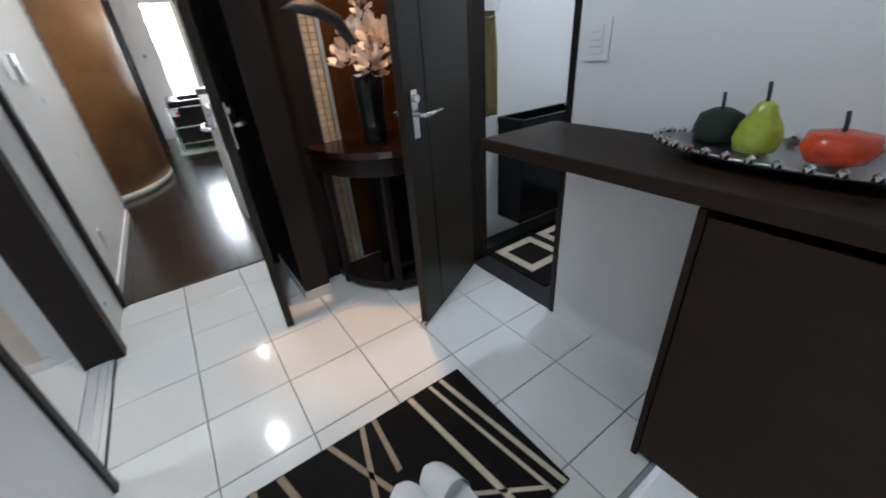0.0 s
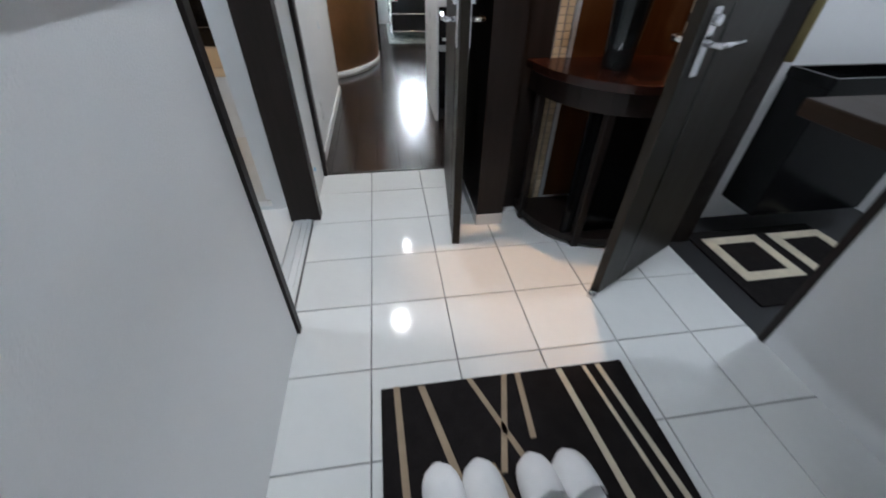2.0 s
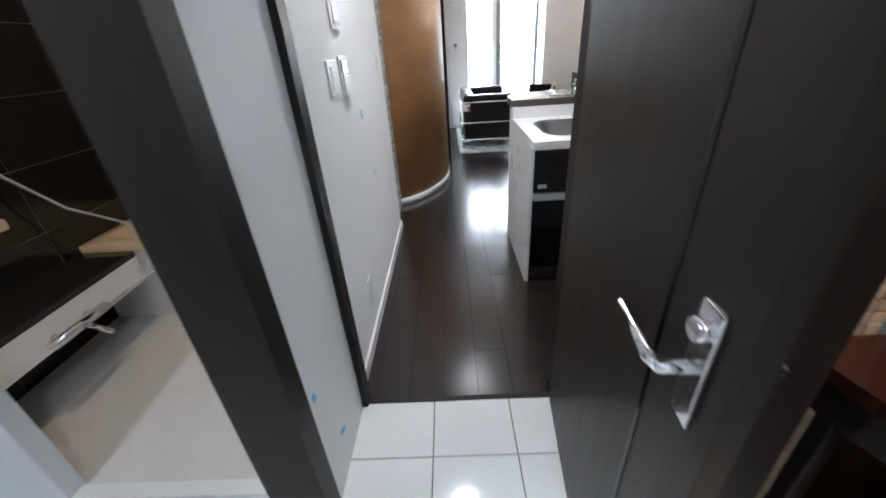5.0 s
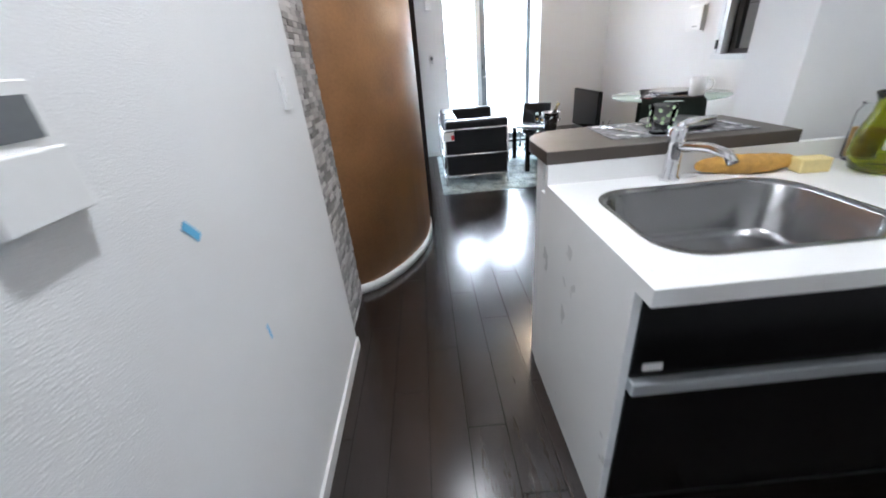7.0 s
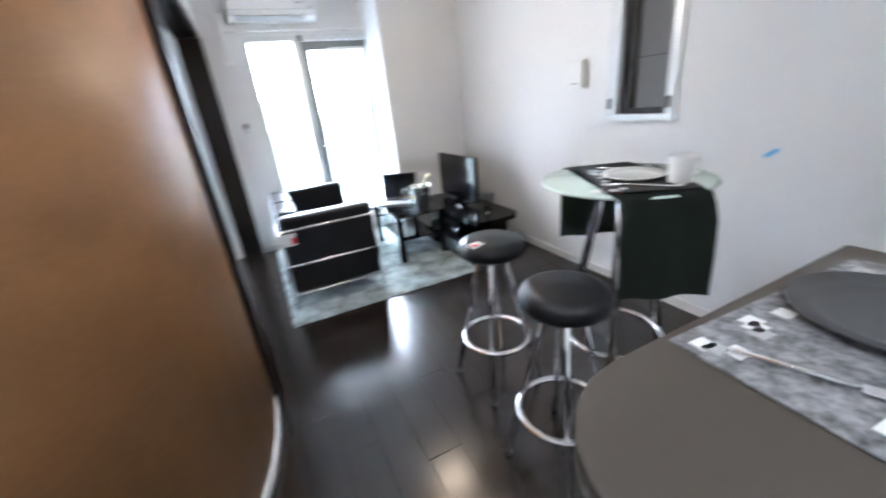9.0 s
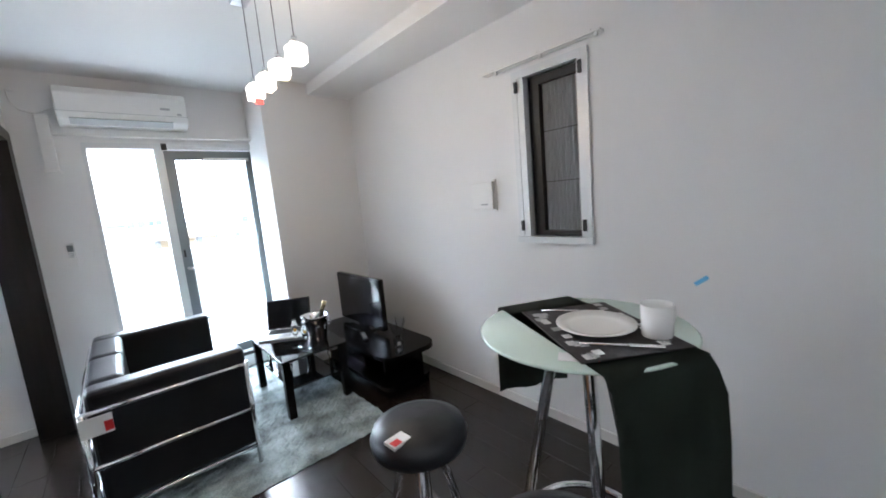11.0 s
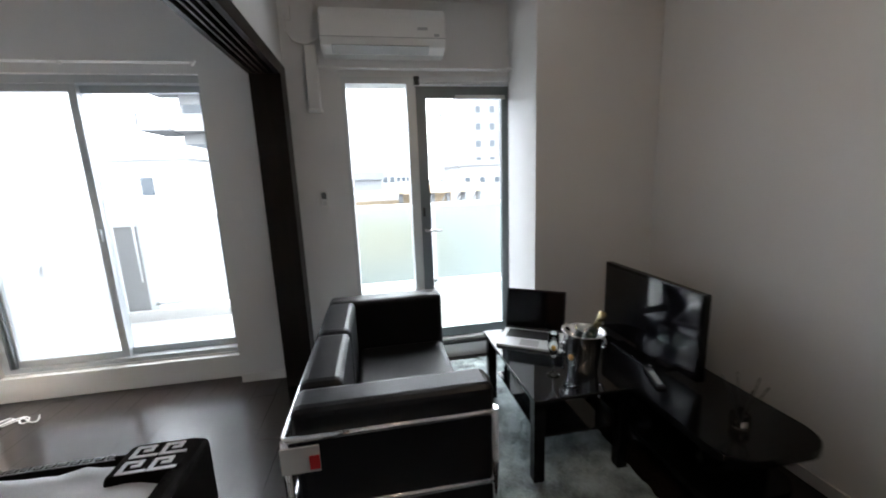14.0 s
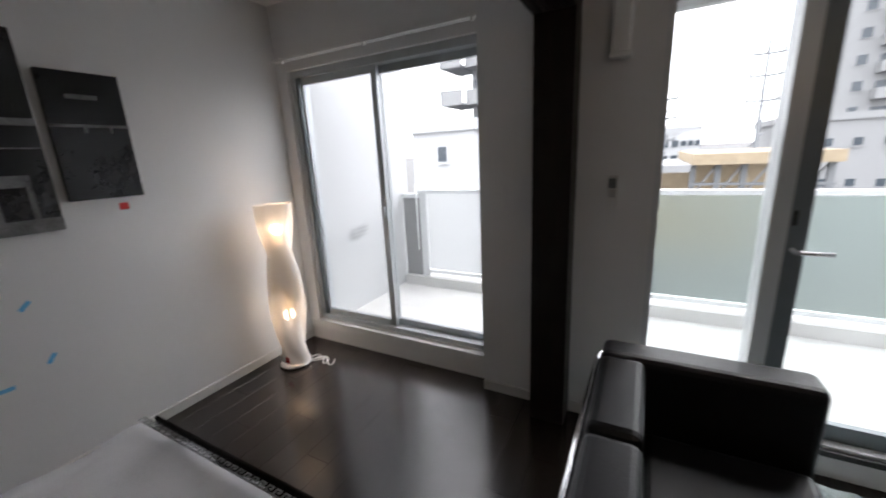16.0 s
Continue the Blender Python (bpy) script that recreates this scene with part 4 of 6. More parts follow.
p = plate_switch("bath_controller", LW(-0.015, 0.62, 1.415), "white water heater control panel on the wall", "control panel", 1, (0.13, 0.12))
part("buttons", boxes((-0.04, 0.04, -0.0135, -0.0125, -0.045, -0.03)), "greyplastic", p)
p = plate_switch("thermostat_box", RW(RIGHT, 3.597, 1.372), "square white box on the living room wall", "wall box", 1, (0.2, 0.195))
part("lid", box(bmesh.new(), -0.09, 0.09, -0.03, -0.0125, -0.085, 0.085, bevel=0.004), "plastic", p)
part("mark", boxes((-0.01, 0.05, -0.0315, -0.0305, -0.06, -0.05)), "greyplastic", p)

# hall picture with its tag
p = thing("framed_picture", (0.022, -1.68, 1.13), "framed picture with a black frame on the hall wall", "picture")
part("frame", boxes((0, 0.03, -0.32, 0.32, 0, 0.03), (0, 0.03, -0.32, 0.32, 0.5, 0.53), (0, 0.03, -0.32, -0.29, 0.03, 0.5), (0, 0.03, 0.29, 0.32, 0.03, 0.5)), "black", p)
part("picture_sheet", boxes((0.002, 0.012, -0.29, 0.29, 0.03, 0.5)), "greyplastic", p, "pale grey picture behind glass")
p = thing("price_tag", (0.021, -1.315, 1.13), "white paper tag with a red patch on the hall wall", "tag")
part("paper", boxes((0, 0.003, -0.045, 0.035, 0, 0.07)), "plastic", p)
part("red_patch", boxes((0.0032, 0.005, 0.0, 0.045, -0.005, 0.05)), "red", p)

# rug with bands, and two pairs of slippers
m = thing("entrance_mat", (0.325, -2.085, 0.002), "black entrance mat with cream and tan bands on white tiles", "mat")
part("base", box(bmesh.new(), 0, 0.83, 0, 0.548, 0, 0.01, bevel=0.003), "blackyarn", m)
bands = ((0.05, 0.548, 0.07, 0.0, 0.02, "tan"), (0.13, 0.54, 0.24, 0.12, 0.022, "tan"), (0.19, 0.28, 0.17, 0.0, 0.02, "tan"), (0.29, 0.545, 0.43, 0.2, 0.018, "tan"), (0.41, 0.545, 0.33, 0.25, 0.018, "tan"),
         (0.455, 0.545, 0.44, 0.33, 0.018, "tan"), (0.6, 0.54, 0.66, 0.0, 0.02, "cream"), (0.69, 0.54, 0.765, 0.0, 0.013, "cream"), (0.74, 0.54, 0.81, 0.0, 0.017, "cream"), (0.48, 0.2, 0.76, 0.02, 0.022, "cream"), (0.3, 0.28, 0.4, 0.0, 0.018, "tan"))
for x0, y0, x1, y1, wd, mat in bands:
    bm = bmesh.new()
    slab(bm, [(x0 - wd / 2, y0), (x1 - wd / 2, y1), (x1 + wd / 2, y1), (x0 + wd / 2, y0)], 0.0095, 0.0125)
    part("band", bm, mat, m, "cream woven band" if mat == "cream" else "tan woven band")


def slipper():
    s = thing("slipper", (0, 0, 0), "white towelling slipper lying on the entrance mat", "slipper", "guest slippers")
    def outline(scale):
        return [(math.copysign(scale * 0.053 * abs(math.cos(a)) ** 0.7, math.cos(a)) * (0.88 if math.sin(a) < -0.2 else 1), math.copysign(scale * 0.13 * abs(math.sin(a)) ** 0.85, math.sin(a))) for a in [2 * math.pi * k / 28 for k in range(28)]]
    bm = bmesh.new()
    slab(bm, outline(1.0), 0, 0.014, bevel=0.003)
    part("sole", bm, "terry", s)
    bm = bmesh.new()
    rows = []
    for j in range(9):
        y = 0.0 + 0.132 * j / 8
        half_w = 0.055 * math.sqrt(max(0.0, 1 - (y / 0.134) ** 4)) + 0.002
        hz = 0.06 * math.sqrt(max(0.02, 1 - (y / 0.138) ** 3)) + 0.004
        rows.append([bm.verts.new((half_w * math.cos(math.pi * k / 10), y + 0.018 * math.sin(math.pi * k / 10) * (1 - j / 8), 0.008 + hz * math.sin(math.pi * k / 10))) for k in range(11)])
    for a, b2 in zip(rows, rows[1:]):
        for k in range(10):
            bm.faces.new((a[k], a[k + 1], b2[k + 1], b2[k])).smooth = True
    bm.faces.new(rows[-1])
    part("upper", bm, "terry", s)
    part("inner_mark", boxes((-0.006, 0.006, -0.06, -0.02, 0.0142, 0.0155)), "blackmat", s)
    return s


s0 = slipper()
s0.matrix_world = pose(0.49, -1.925, 0.013, 0, 0, 8)
for x, y, a in ((0.592, -1.93, 4), (0.742, -1.935, 6), (0.848, -1.938, 10)):
    copy_thing(s0, pose(x, y, 0.013, 0, 0, a))

# ---- toilet ----
k = thing("vanity_unit", (2.1, -0.75, 0), "black wall-hung washstand in the toilet", "cabinet")
part("body", box(bmesh.new(), 0, 0.6, -0.2, -0.002, 0.14, 0.72, bevel=0.003), "black", k)
part("rim", boxes((-0.005, 0.605, -0.21, -0.195, 0.72, 0.76), (-0.005, 0.605, -0.02, -0.002, 0.72, 0.76), (-0.005, 0.01, -0.195, -0.02, 0.72, 0.76), (0.59, 0.605, -0.195, -0.02, 0.72, 0.76)), "black", k)
k = thing("silver_cup", (2.6, -0.87, 0.722), "silver tumbler on the washstand", "cup")
bm = bmesh.new()
lathe(bm, [(0.03, 0), (0.034, 0.005), (0.036, 0.1), (0.034, 0.1), (0.03, 0.01)], 20)
part("body", bm, "chrome", k)
k = thing("hand_towel", (2.0, -0.75, 0.78), "olive hand towel hanging from a chrome ring", "towel")
bm = bmesh.new()
rows = []
for i in range(9):
    z = 0.5 - 0.5 * i / 8
    rows.append([bm.verts.new(((-0.075 + 0.15 * j / 10) * (0.75 + 0.25 * min(1, i / 3)), -0.03 - 0.008 * math.sin(j * 1.7), z)) for j in range(11)])
for a, b2 in zip(rows, rows[1:]):
    for j in range(10):
        bm.faces.new((a[j], a[j + 1], b2[j + 1], b2[j])).smooth = True
bmesh.ops.solidify(bm, geom=bm.faces[:], thickness=0.012)
part("cloth", bm, "towel", k)
bm = bmesh.new()
tube(bm, [(0.08 * math.cos(radians(a)), -0.03, 0.55 + 0.08 * math.sin(radians(a))) for a in range(0, 360, 15)], 0.005, 8, closed=True)
part("ring", bm, "chrome", k)
part("wall_mount", boxes((-0.02, 0.02, -0.04, -0.002, 0.62, 0.655)), "chrome", k)
k = thing("toilet_mat", (2.06, -1.08, 0.001), "black mat with cream square outlines on the toilet floor", "mat")
part("base", boxes((-0.2, 0.5, -0.3, 0.2, 0, 0.008)), "blackyarn", k)
for dx in (0.0, 0.36):
    part("square", boxes((dx - 0.15, dx + 0.15, 0.09, 0.14, 0.008, 0.011), (dx - 0.15, dx + 0.15, -0.16, -0.11, 0.008, 0.011), (dx - 0.15, dx - 0.1, -0.11, 0.09, 0.008, 0.011), (dx + 0.1, dx + 0.15, -0.11, 0.09, 0.008, 0.011)), "cream", k)

# ---- washroom and bathroom ----
fr = structure("trim_bath_door", boxes((-1.12, -0.92, -0.37, -0.31, 0, 2.1), (-0.235, -0.165, -0.37, -0.31, 0, 2.1), (-0.92, -0.235, -0.36, -0.31, 2.0, 2.1), (-0.92, -0.235, -0.37, -0.32, -0.02, 0.02), (-1.65, -1.12, -0.36, -0.31, 0, 2.3)), "aluw", "white bathroom door frame")
d = thing("bath_door", (-0.25, -0.305, 0.02), "white framed folding bathroom door, folded open", "door")
part("frame", boxes((-0.03, 0.005, 0, 0.03, 0, 1.95), (-0.03, 0.005, 0.3, 0.33, 0, 1.95), (-0.03, 0.005, 0.03, 0.3, 0, 0.06), (-0.03, 0.005, 0.03, 0.3, 1.9, 1.95)), "aluw", d)
part("panel", boxes((-0.015, -0.01, 0.03, 0.3, 0.06, 1.9)), "wired", d)
structure("door_track", boxes((-0.10, -0.012, -1.236, -0.51, 0.0, 0.006), (-0.07, -0.06, -1.236, -0.51, 0.006, 0.01), (-0.04, -0.03, -1.236, -0.51, 0.006, 0.01)), "aluw")
t = thing("bathtub", (-1.575, 0.66, -0.02), "cream acrylic bathtub with a white front panel", "bathtub")
bm = bmesh.new()
rings = []
for g, z, r in ((0, 0.44, 0.02), (0, 0.48, 0.02), (-0.07, 0.485, 0.1), (-0.1, 0.46, 0.12), (-0.16, 0.15, 0.12), (-0.25, 0.12, 0.1)):
    rings.append([bm.verts.new((x, y, z)) for x, y in rounded(0 - g, 1.37 + g, 0 - g, 0.79 + g, r)])
for a, b2 in zip(rings, rings[1:]):
    for i in range(len(a)):
        bm.faces.new((a[i], a[(i + 1) % len(a)], b2[(i + 1) % len(a)], b2[i])).smooth = True
bm.faces.new(rings[-1])
part("tub", bm, "tub", t)
part("apron", boxes((0, 0.6, 0.01, 0.03, 0, 0.44), (0.605, 1.37, 0.01, 0.03, 0, 0.44)), "white", t, "white front panel")
w2 = thing("bath_shelf", (-1.575, -0.3, -0.02), "dark topped shelf with a white front along the bath wall", "shelf")
part("top", boxes((0, 0.3, 0, 0.95, 0.42, 0.45)), "bathtile", w2)
part("front", boxes((0.27, 0.3, 0, 0.95, 0.28, 0.419)), "white", w2)
tp = thing("bath_tap", (-1.275, 0.2, 0.31), "chrome thermostatic bath tap", "tap")
bm = bmesh.new()
tube(bm, [(0.05, -0.14, 0), (0.05, 0.14, 0)], 0.022)
part("body", bm, "chrome", tp)
bm = bmesh.new()
tube(bm, [(0.05, 0, 0), (0.12, 0, -0.02), (0.17, 0, -0.05)], 0.012)
part("spout", bm, "chrome", tp)
for y in (-0.08, 0.08):
    bm = bmesh.new()
    tube(bm, [(0.001, y, 0), (0.05, y, 0)], 0.015)
    part("union", bm, "chrome", tp)
sh = thing("shower", (-1.58, 0.45, 1.05), "chrome hand shower with a hanging hose", "shower")
bm = bmesh.new()
tube(bm, [(0.005, 0, -0.02), (0.05, 0.0, 0.0), (0.09, 0.01, 0.09), (0.11, 0.01, 0.12)], 0.013)
part("handset", bm, "chrome", sh)
bm = bmesh.new()
tube(bm, [(0.05, 0, 0.0), (0.07, 0.03, -0.15), (0.14, 0.15, -0.35), (0.25, 0.3, -0.5), (0.36, 0.2, -0.75), (0.36, -0.1, -0.74)], 0.007, 8)
part("hose", bm, "greyplastic", sh)
part("holder", boxes((0.001, 0.03, -0.02, 0.02, -0.06, 0.0)), "chrome", sh)
s2 = thing("soap_shelf", (-1.58, 0.28, 0.7), "small cream shelf on the bath wall", "shelf")
part("board", box(bmesh.new(), 0.001, 0.1, -0.1, 0.1, 0, 0.05, bevel=0.01), "tub", s2)
h2 = thing("bath_hook", (-1.4, 1.458, 0.8), "white hook on the tiled wall", "hook")
part("plate", box(bmesh.new(), -0.03, 0.03, -0.012, -0.001, -0.02, 0.04, bevel=0.003), "plastic", h2)
part("hook", boxes((-0.008, 0.008, -0.04, -0.012, -0.02, 0.0)), "plastic", h2)
mt = thing("washroom_mat", (-0.85, -0.72, 0.001), "black and white patterned washroom mat", "mat")
part("base", boxes((-0.35, 0.14, -0.25, 0.17, 0, 0.008)), "blackyarn", mt)
part("square", boxes((-0.07, 0.09, 0.04, 0.08, 0.008, 0.011), (-0.07, 0.09, -0.12, -0.08, 0.008, 0.011), (-0.07, -0.03, -0.08, 0.04, 0.008, 0.011), (0.05, 0.09, -0.08, 0.04, 0.008, 0.011), (-0.17, -0.13, -0.2, 0.16, 0.008, 0.011)), "terry", mt)

# ---- kitchen things ----
j = thing("glass_jug", (1.77, 1.27, 0.841), "olive green glass jug with a looped handle and paper tag", "jug")
bm = bmesh.new()
lathe(bm, [(0.045, 0), (0.06, 0.008), (0.074, 0.05), (0.07, 0.11), (0.052, 0.17), (0.05, 0.2), (0.06, 0.225), (0.057, 0.225), (0.046, 0.2), (0.048, 0.17), (0.066, 0.11), (0.07, 0.05), (0.056, 0.012), (0.0, 0.01)], 28)
part("body", bm, "greenjug", j)
bm = bmesh.new()
tube(bm, [(0.055, 0.02, 0.21), (0.1, 0.03, 0.225), (0.128, 0.035, 0.2), (0.125, 0.035, 0.15), (0.1, 0.03, 0.11), (0.066, 0.02, 0.09)], 0.008)
part("handle", bm, "greenjug", j)
part("paper_tag", boxes((-0.075, -0.045, -0.062, -0.06, 0.08, 0.18)), "plastic", j, "white paper tag")
j = thing("glass_jar", (1.84, 1.385, 0.841), "clear glass storage jar with pasta inside", "jar")
bm = bmesh.new()
lathe(bm, [(0.04, 0), (0.045, 0.005), (0.045, 0.15), (0.035, 0.17), (0.038, 0.18), (0.035, 0.18), (0.033, 0.168), (0.042, 0.15), (0.042, 0.01), (0, 0.008)], 22)
part("body", bm, "clear", j)
bm = bmesh.new()
lathe(bm, [(0.0, 0.012), (0.039, 0.012), (0.039, 0.1), (0.0, 0.105)], 20)
part("contents", bm, "bread", j)
b = thing("bread_loaf", (1.45, 1.37, 0.841), "long golden baguette on the white worktop", "bread", turn=-7)
bm = bmesh.new()
n = 14
tube(bm, [(-0.15 + 0.3 * k / n, 0.008 * math.sin(k * 0.6), 0.026) for k in range(n + 1)], 0.03, 12, radii=[0.008 + 0.024 * math.sin(math.pi * (k + 0.4) / (n + 0.8)) ** 0.6 + 0.0025 * (k % 2) for k in range(n + 1)])
part("crust", bm, "bread", b)
b = thing("butter_block", (1.615, 1.32, 0.841), "small block of pale yellow butter", "butter", turn=-5)
part("block", box(bmesh.new(), -0.045, 0.045, -0.025, 0.025, 0, 0.045, bevel=0.005), "butter", b)
g = thing("gas_hob", (1.95, 0.83, 0.841), "black glass gas hob with iron pan supports", "hob")
part("glass_plate", box(bmesh.new(), 0, 0.58, 0.02, 0.5, 0, 0.012, bevel=0.003), "black", g)
for cx, cy in ((0.15, 0.2), (0.43, 0.2), (0.29, 0.39)):
    bm = bmesh.new()
    lathe(bm, [(0.05, 0.012), (0.05, 0.03), (0.03, 0.036), (0.0, 0.036)], 20, (cx, cy))
    part("burner", bm, "steel", g)
    bm = bmesh.new()
    tube(bm, [(cx + 0.1 * math.cos(radians(a)), cy + 0.1 * math.sin(radians(a)), 0.03) for a in range(0, 360, 15)], 0.006, 8, closed=True)
    for a in range(0, 360, 60):
        c, d = math.cos(radians(a)), math.sin(radians(a))
        tube(bm, [(cx + 0.105 * c, cy + 0.105 * d, 0.016), (cx + 0.1 * c, cy + 0.1 * d, 0.05), (cx + 0.04 * c, cy + 0.04 * d, 0.05)], 0.006, 6)
    part("pan_support", bm, "blackmat", g)


def placemat(place, turn, mat, label, sx=0.44, sy=0.3):
    p = thing("placemat", place, label, "placemat", turn=turn)
    part("sheet", box(bmesh.new(), -sx / 2, sx / 2, -sy / 2, sy / 2, 0, 0.003, bevel=0.001), mat, p)
    random.seed(3)
    for k in range(26):
        x, y = random.uniform(-sx / 2 + 0.02, sx / 2 - 0.02), random.choice((-1, 1)) * random.uniform(sy / 2 - 0.07, sy / 2 - 0.02)
        part("printed_block", boxes((x - 0.014, x + 0.014, y - 0.012, y + 0.012, 0.003, 0.0036)), "white" if k % 2 else "greyplastic", p)


def plate(name, place, r, mat, label):
    p = thing(name, place, label, "plate")
    bm = bmesh.new()
    lathe(bm, [(0.0, 0.0), (r * 0.6, 0.0), (r * 0.7, 0.004), (r, 0.016), (r, 0.02), (r * 0.72, 0.009), (r * 0.6, 0.006), (0.0, 0.006)], 40)
    part("dish", bm, mat, p)


def cutlery(place, turn, kind="knife"):
    c = thing("table_" + kind, place, f"steel {kind} lying on a placemat", "cutlery", "cutlery", turn)
    bm = bmesh.new()
    tube(bm, [(-0.1, 0, 0.004), (0.0, 0, 0.004), (0.02, 0, 0.005)], 0.004, 8)
    part("handle", bm, "chrome", c)
    part("blade" if kind == "knife" else "tines", box(bmesh.new(), 0.02, 0.1, -0.009, 0.009, 0.003, 0.006, bevel=0.001), "chrome", c)


def tumbler(name, place, label, prof, mat, dots=False):
    t = thing(name, place, label, "glass")
    bm = bmesh.new()
    lathe(bm, prof, 24)
    part("body", bm, mat, t)
    if dots:
        for k in range(24):
            a, z = k * 2.4, 0.02 + 0.003 * k
            bm = bmesh.new()
            slab(bm, [(0.006 * math.cos(b2), 0.006 * math.sin(b2)) for b2 in [math.pi * i / 4 for i in range(8)]], 0, 0.001)
            o = part("dot", bm, "greendot", t)
            o.matrix_basis = Matrix.Translation((0.0425 * math.cos(a), 0.0425 * math.sin(a), z)) @ Vector((math.cos(a), math.sin(a), 0)).to_track_quat("Z", "Y").to_matrix().to_4x4()


placemat((1.32, 1.63, 0.951), -3, "placemat", "grey speckled placemat on the breakfast bar", 0.5, 0.27)
plate("dark_plate", (1.36, 1.63, 0.955), 0.125, "plategrey", "charcoal plate on a placemat")
tumbler("dotted_glass", (1.24, 1.53, 0.955), "clear tumbler with green dots", [(0.03, 0), (0.034, 0.004), (0.042, 0.095), (0.04, 0.095), (0.031, 0.01), (0, 0.008)], "clear", True)
cutlery((1.15, 1.62, 0.955), -70, "knife")
cutlery((1.51, 1.62, 0.955), 100, "fork")

# ---- round table setting ----
r = thing("table_runner", (1.86, 2.51, 0.961), "dark green-black cloth runner draped over the round table", "table runner", turn=-27)
bm = bmesh.new()
prof = [(-0.352, -0.34), (-0.348, -0.2), (-0.338, -0.08), (-0.325, -0.03), (-0.3, 0.0), (-0.2, 0.002), (0, 0.002), (0.2, 0.002), (0.298, 0.0), (0.318, -0.03), (0.328, -0.1), (0.333, -0.2), (0.338, -0.29), (0.34, -0.36)]
rows = []
for i, (y, z) in enumerate(prof):
    rows.append([bm.verts.new((-0.148 + 0.296 * k / 8, y + (0.012 * math.sin(k * 1.3) if z < -0.05 else 0), z)) for k in range(9)])
for a, b2 in zip(rows, rows[1:]):
    for k in range(8):
        bm.faces.new((a[k], a[k + 1], b2[k + 1], b2[k])).smooth = True
bmesh.ops.solidify(bm, geom=bm.faces[:], thickness=0.003)
part("cloth", bm, "runner", r)
placemat((1.85, 2.46, 0.967), 56, "placedark", "dark patterned placemat on the table runner", 0.42, 0.3)
plate("dinner_plate", (1.835, 2.45, 0.971), 0.11, "china", "white dinner plate on a dark placemat")
m = thing("mug", (1.88, 2.30, 0.967), "white ceramic mug with a handle", "mug")
bm = bmesh.new()
lathe(bm, [(0.034, 0), (0.038, 0.004), (0.041, 0.09), (0.038, 0.09), (0.035, 0.01), (0, 0.008)], 24)
part("body", bm, "china", m)
bm = bmesh.new()
tube(bm, [(0.036, -0.012, 0.075), (0.06, -0.02, 0.075), (0.068, -0.022, 0.05), (0.056, -0.02, 0.025), (0.036, -0.012, 0.02)], 0.005, 8)
part("handle", bm, "china", m)
cutlery((1.75, 2.34, 0.971), -60, "fork")
cutlery((1.93, 2.58, 0.971), -60, "knife")
t = thing("price_card", (1.65, 2.40, 0.961), "white price card with a red patch on the glass table", "tag", turn=-60)
part("card", boxes((-0.05, 0.05, -0.025, 0.025, 0, 0.001)), "plastic", t)
part("red_patch", boxes((0.0, 0.048, -0.023, 0.0, 0.001, 0.002)), "red", t)

# ---- living room things ----
rug = thing("rug", (0.54, 3.9, 0), "grey-blue shaggy rug with mottled pile under the sofa", "rug")
bm = bmesh.new()
nx, ny = 74, 88
grid = [[bm.verts.new((1.45 * i / nx + random.uniform(-0.006, 0.006), 1.72 * j / ny + random.uniform(-0.006, 0.006), 0.004 if i in (0, nx) or j in (0, ny) else 0.014 + random.uniform(-0.006, 0.006))) for j in range(ny + 1)] for i in range(nx + 1)]
for i in range(nx):
    for j2 in range(ny):
        bm.faces.new((grid[i][j2], grid[i + 1][j2], grid[i + 1][j2 + 1], grid[i][j2 + 1]))
part("surface", bm, "rug", rug)

ac = thing("air_conditioner", (1.035, BACK, 2.1), "white wall-mounted air conditioner above the balcony window", "air conditioner")
bm = bmesh.new()
side = [(-0.001, 0.0), (-0.1, 0.0), (-0.165, 0.03), (-0.185, 0.07), (-0.18, 0.2), (-0.15, 0.245), (-0.001, 0.25)]
a, b2 = [bm.verts.new((-0.37, y, z)) for y, z in side], [bm.verts.new((0.37, y, z)) for y, z in side]
bm.faces.new(a), bm.faces.new(b2[::-1])
for i in range(len(side)):
    bm.faces.new((a[i], b2[i], b2[(i + 1) % len(side)], a[(i + 1) % len(side)]))
bmesh.ops.bevel(bm, geom=bm.edges[:], offset=0.008, segments=2, profile=0.5, affect="EDGES")
part("casing", bm, "plastic", ac)
fl = part("flap", box(bmesh.new(), -0.31, 0.27, -0.006, 0.006, -0.03, 0.03, bevel=0.003), "greyplastic", ac, "pale grey air flap")
fl.matrix_basis = pose(0, -0.146, 0.02, 55, 0, 0)
part("panel_seam", boxes((-0.37, 0.37, -0.188, -0.184, 0.075, 0.078)), "greyplastic", ac)
part("status_light", boxes((0.2, 0.26, -0.187, -0.183, 0.12, 0.135)), "greyplastic", ac)
part("side_badge", boxes((0.3, 0.33, -0.187, -0.183, 0.085, 0.1)), "greyplastic", ac)
pc = thing("pipe_cover", (0.585, BACK, 1.78), "white pipe cover running down beside the air conditioner", "pipe cover")
part("duct", box(bmesh.new(), -0.035, 0.035, -0.06, -0.001, 0.02, 0.39, bevel=0.006), "plastic", pc)
part("end_cap", box(bmesh.new(), -0.042, 0.042, -0.065, -0.001, 0.0, 0.022, bevel=0.006), "plastic", pc)
rc = thing("remote_control", (0.583, BACK, 1.13), "white air conditioner remote in a wall holder", "remote control")
part("body", box(bmesh.new(), -0.022, 0.022, -0.022, -0.003, 0, 0.16, bevel=0.004), "plastic", rc)
part("display", boxes((-0.016, 0.016, -0.0235, -0.0225, 0.105, 0.15)), "lcd", rc)
part("holder", boxes((-0.026, 0.026, -0.026, -0.001, -0.005, 0.06)), "plastic", rc)
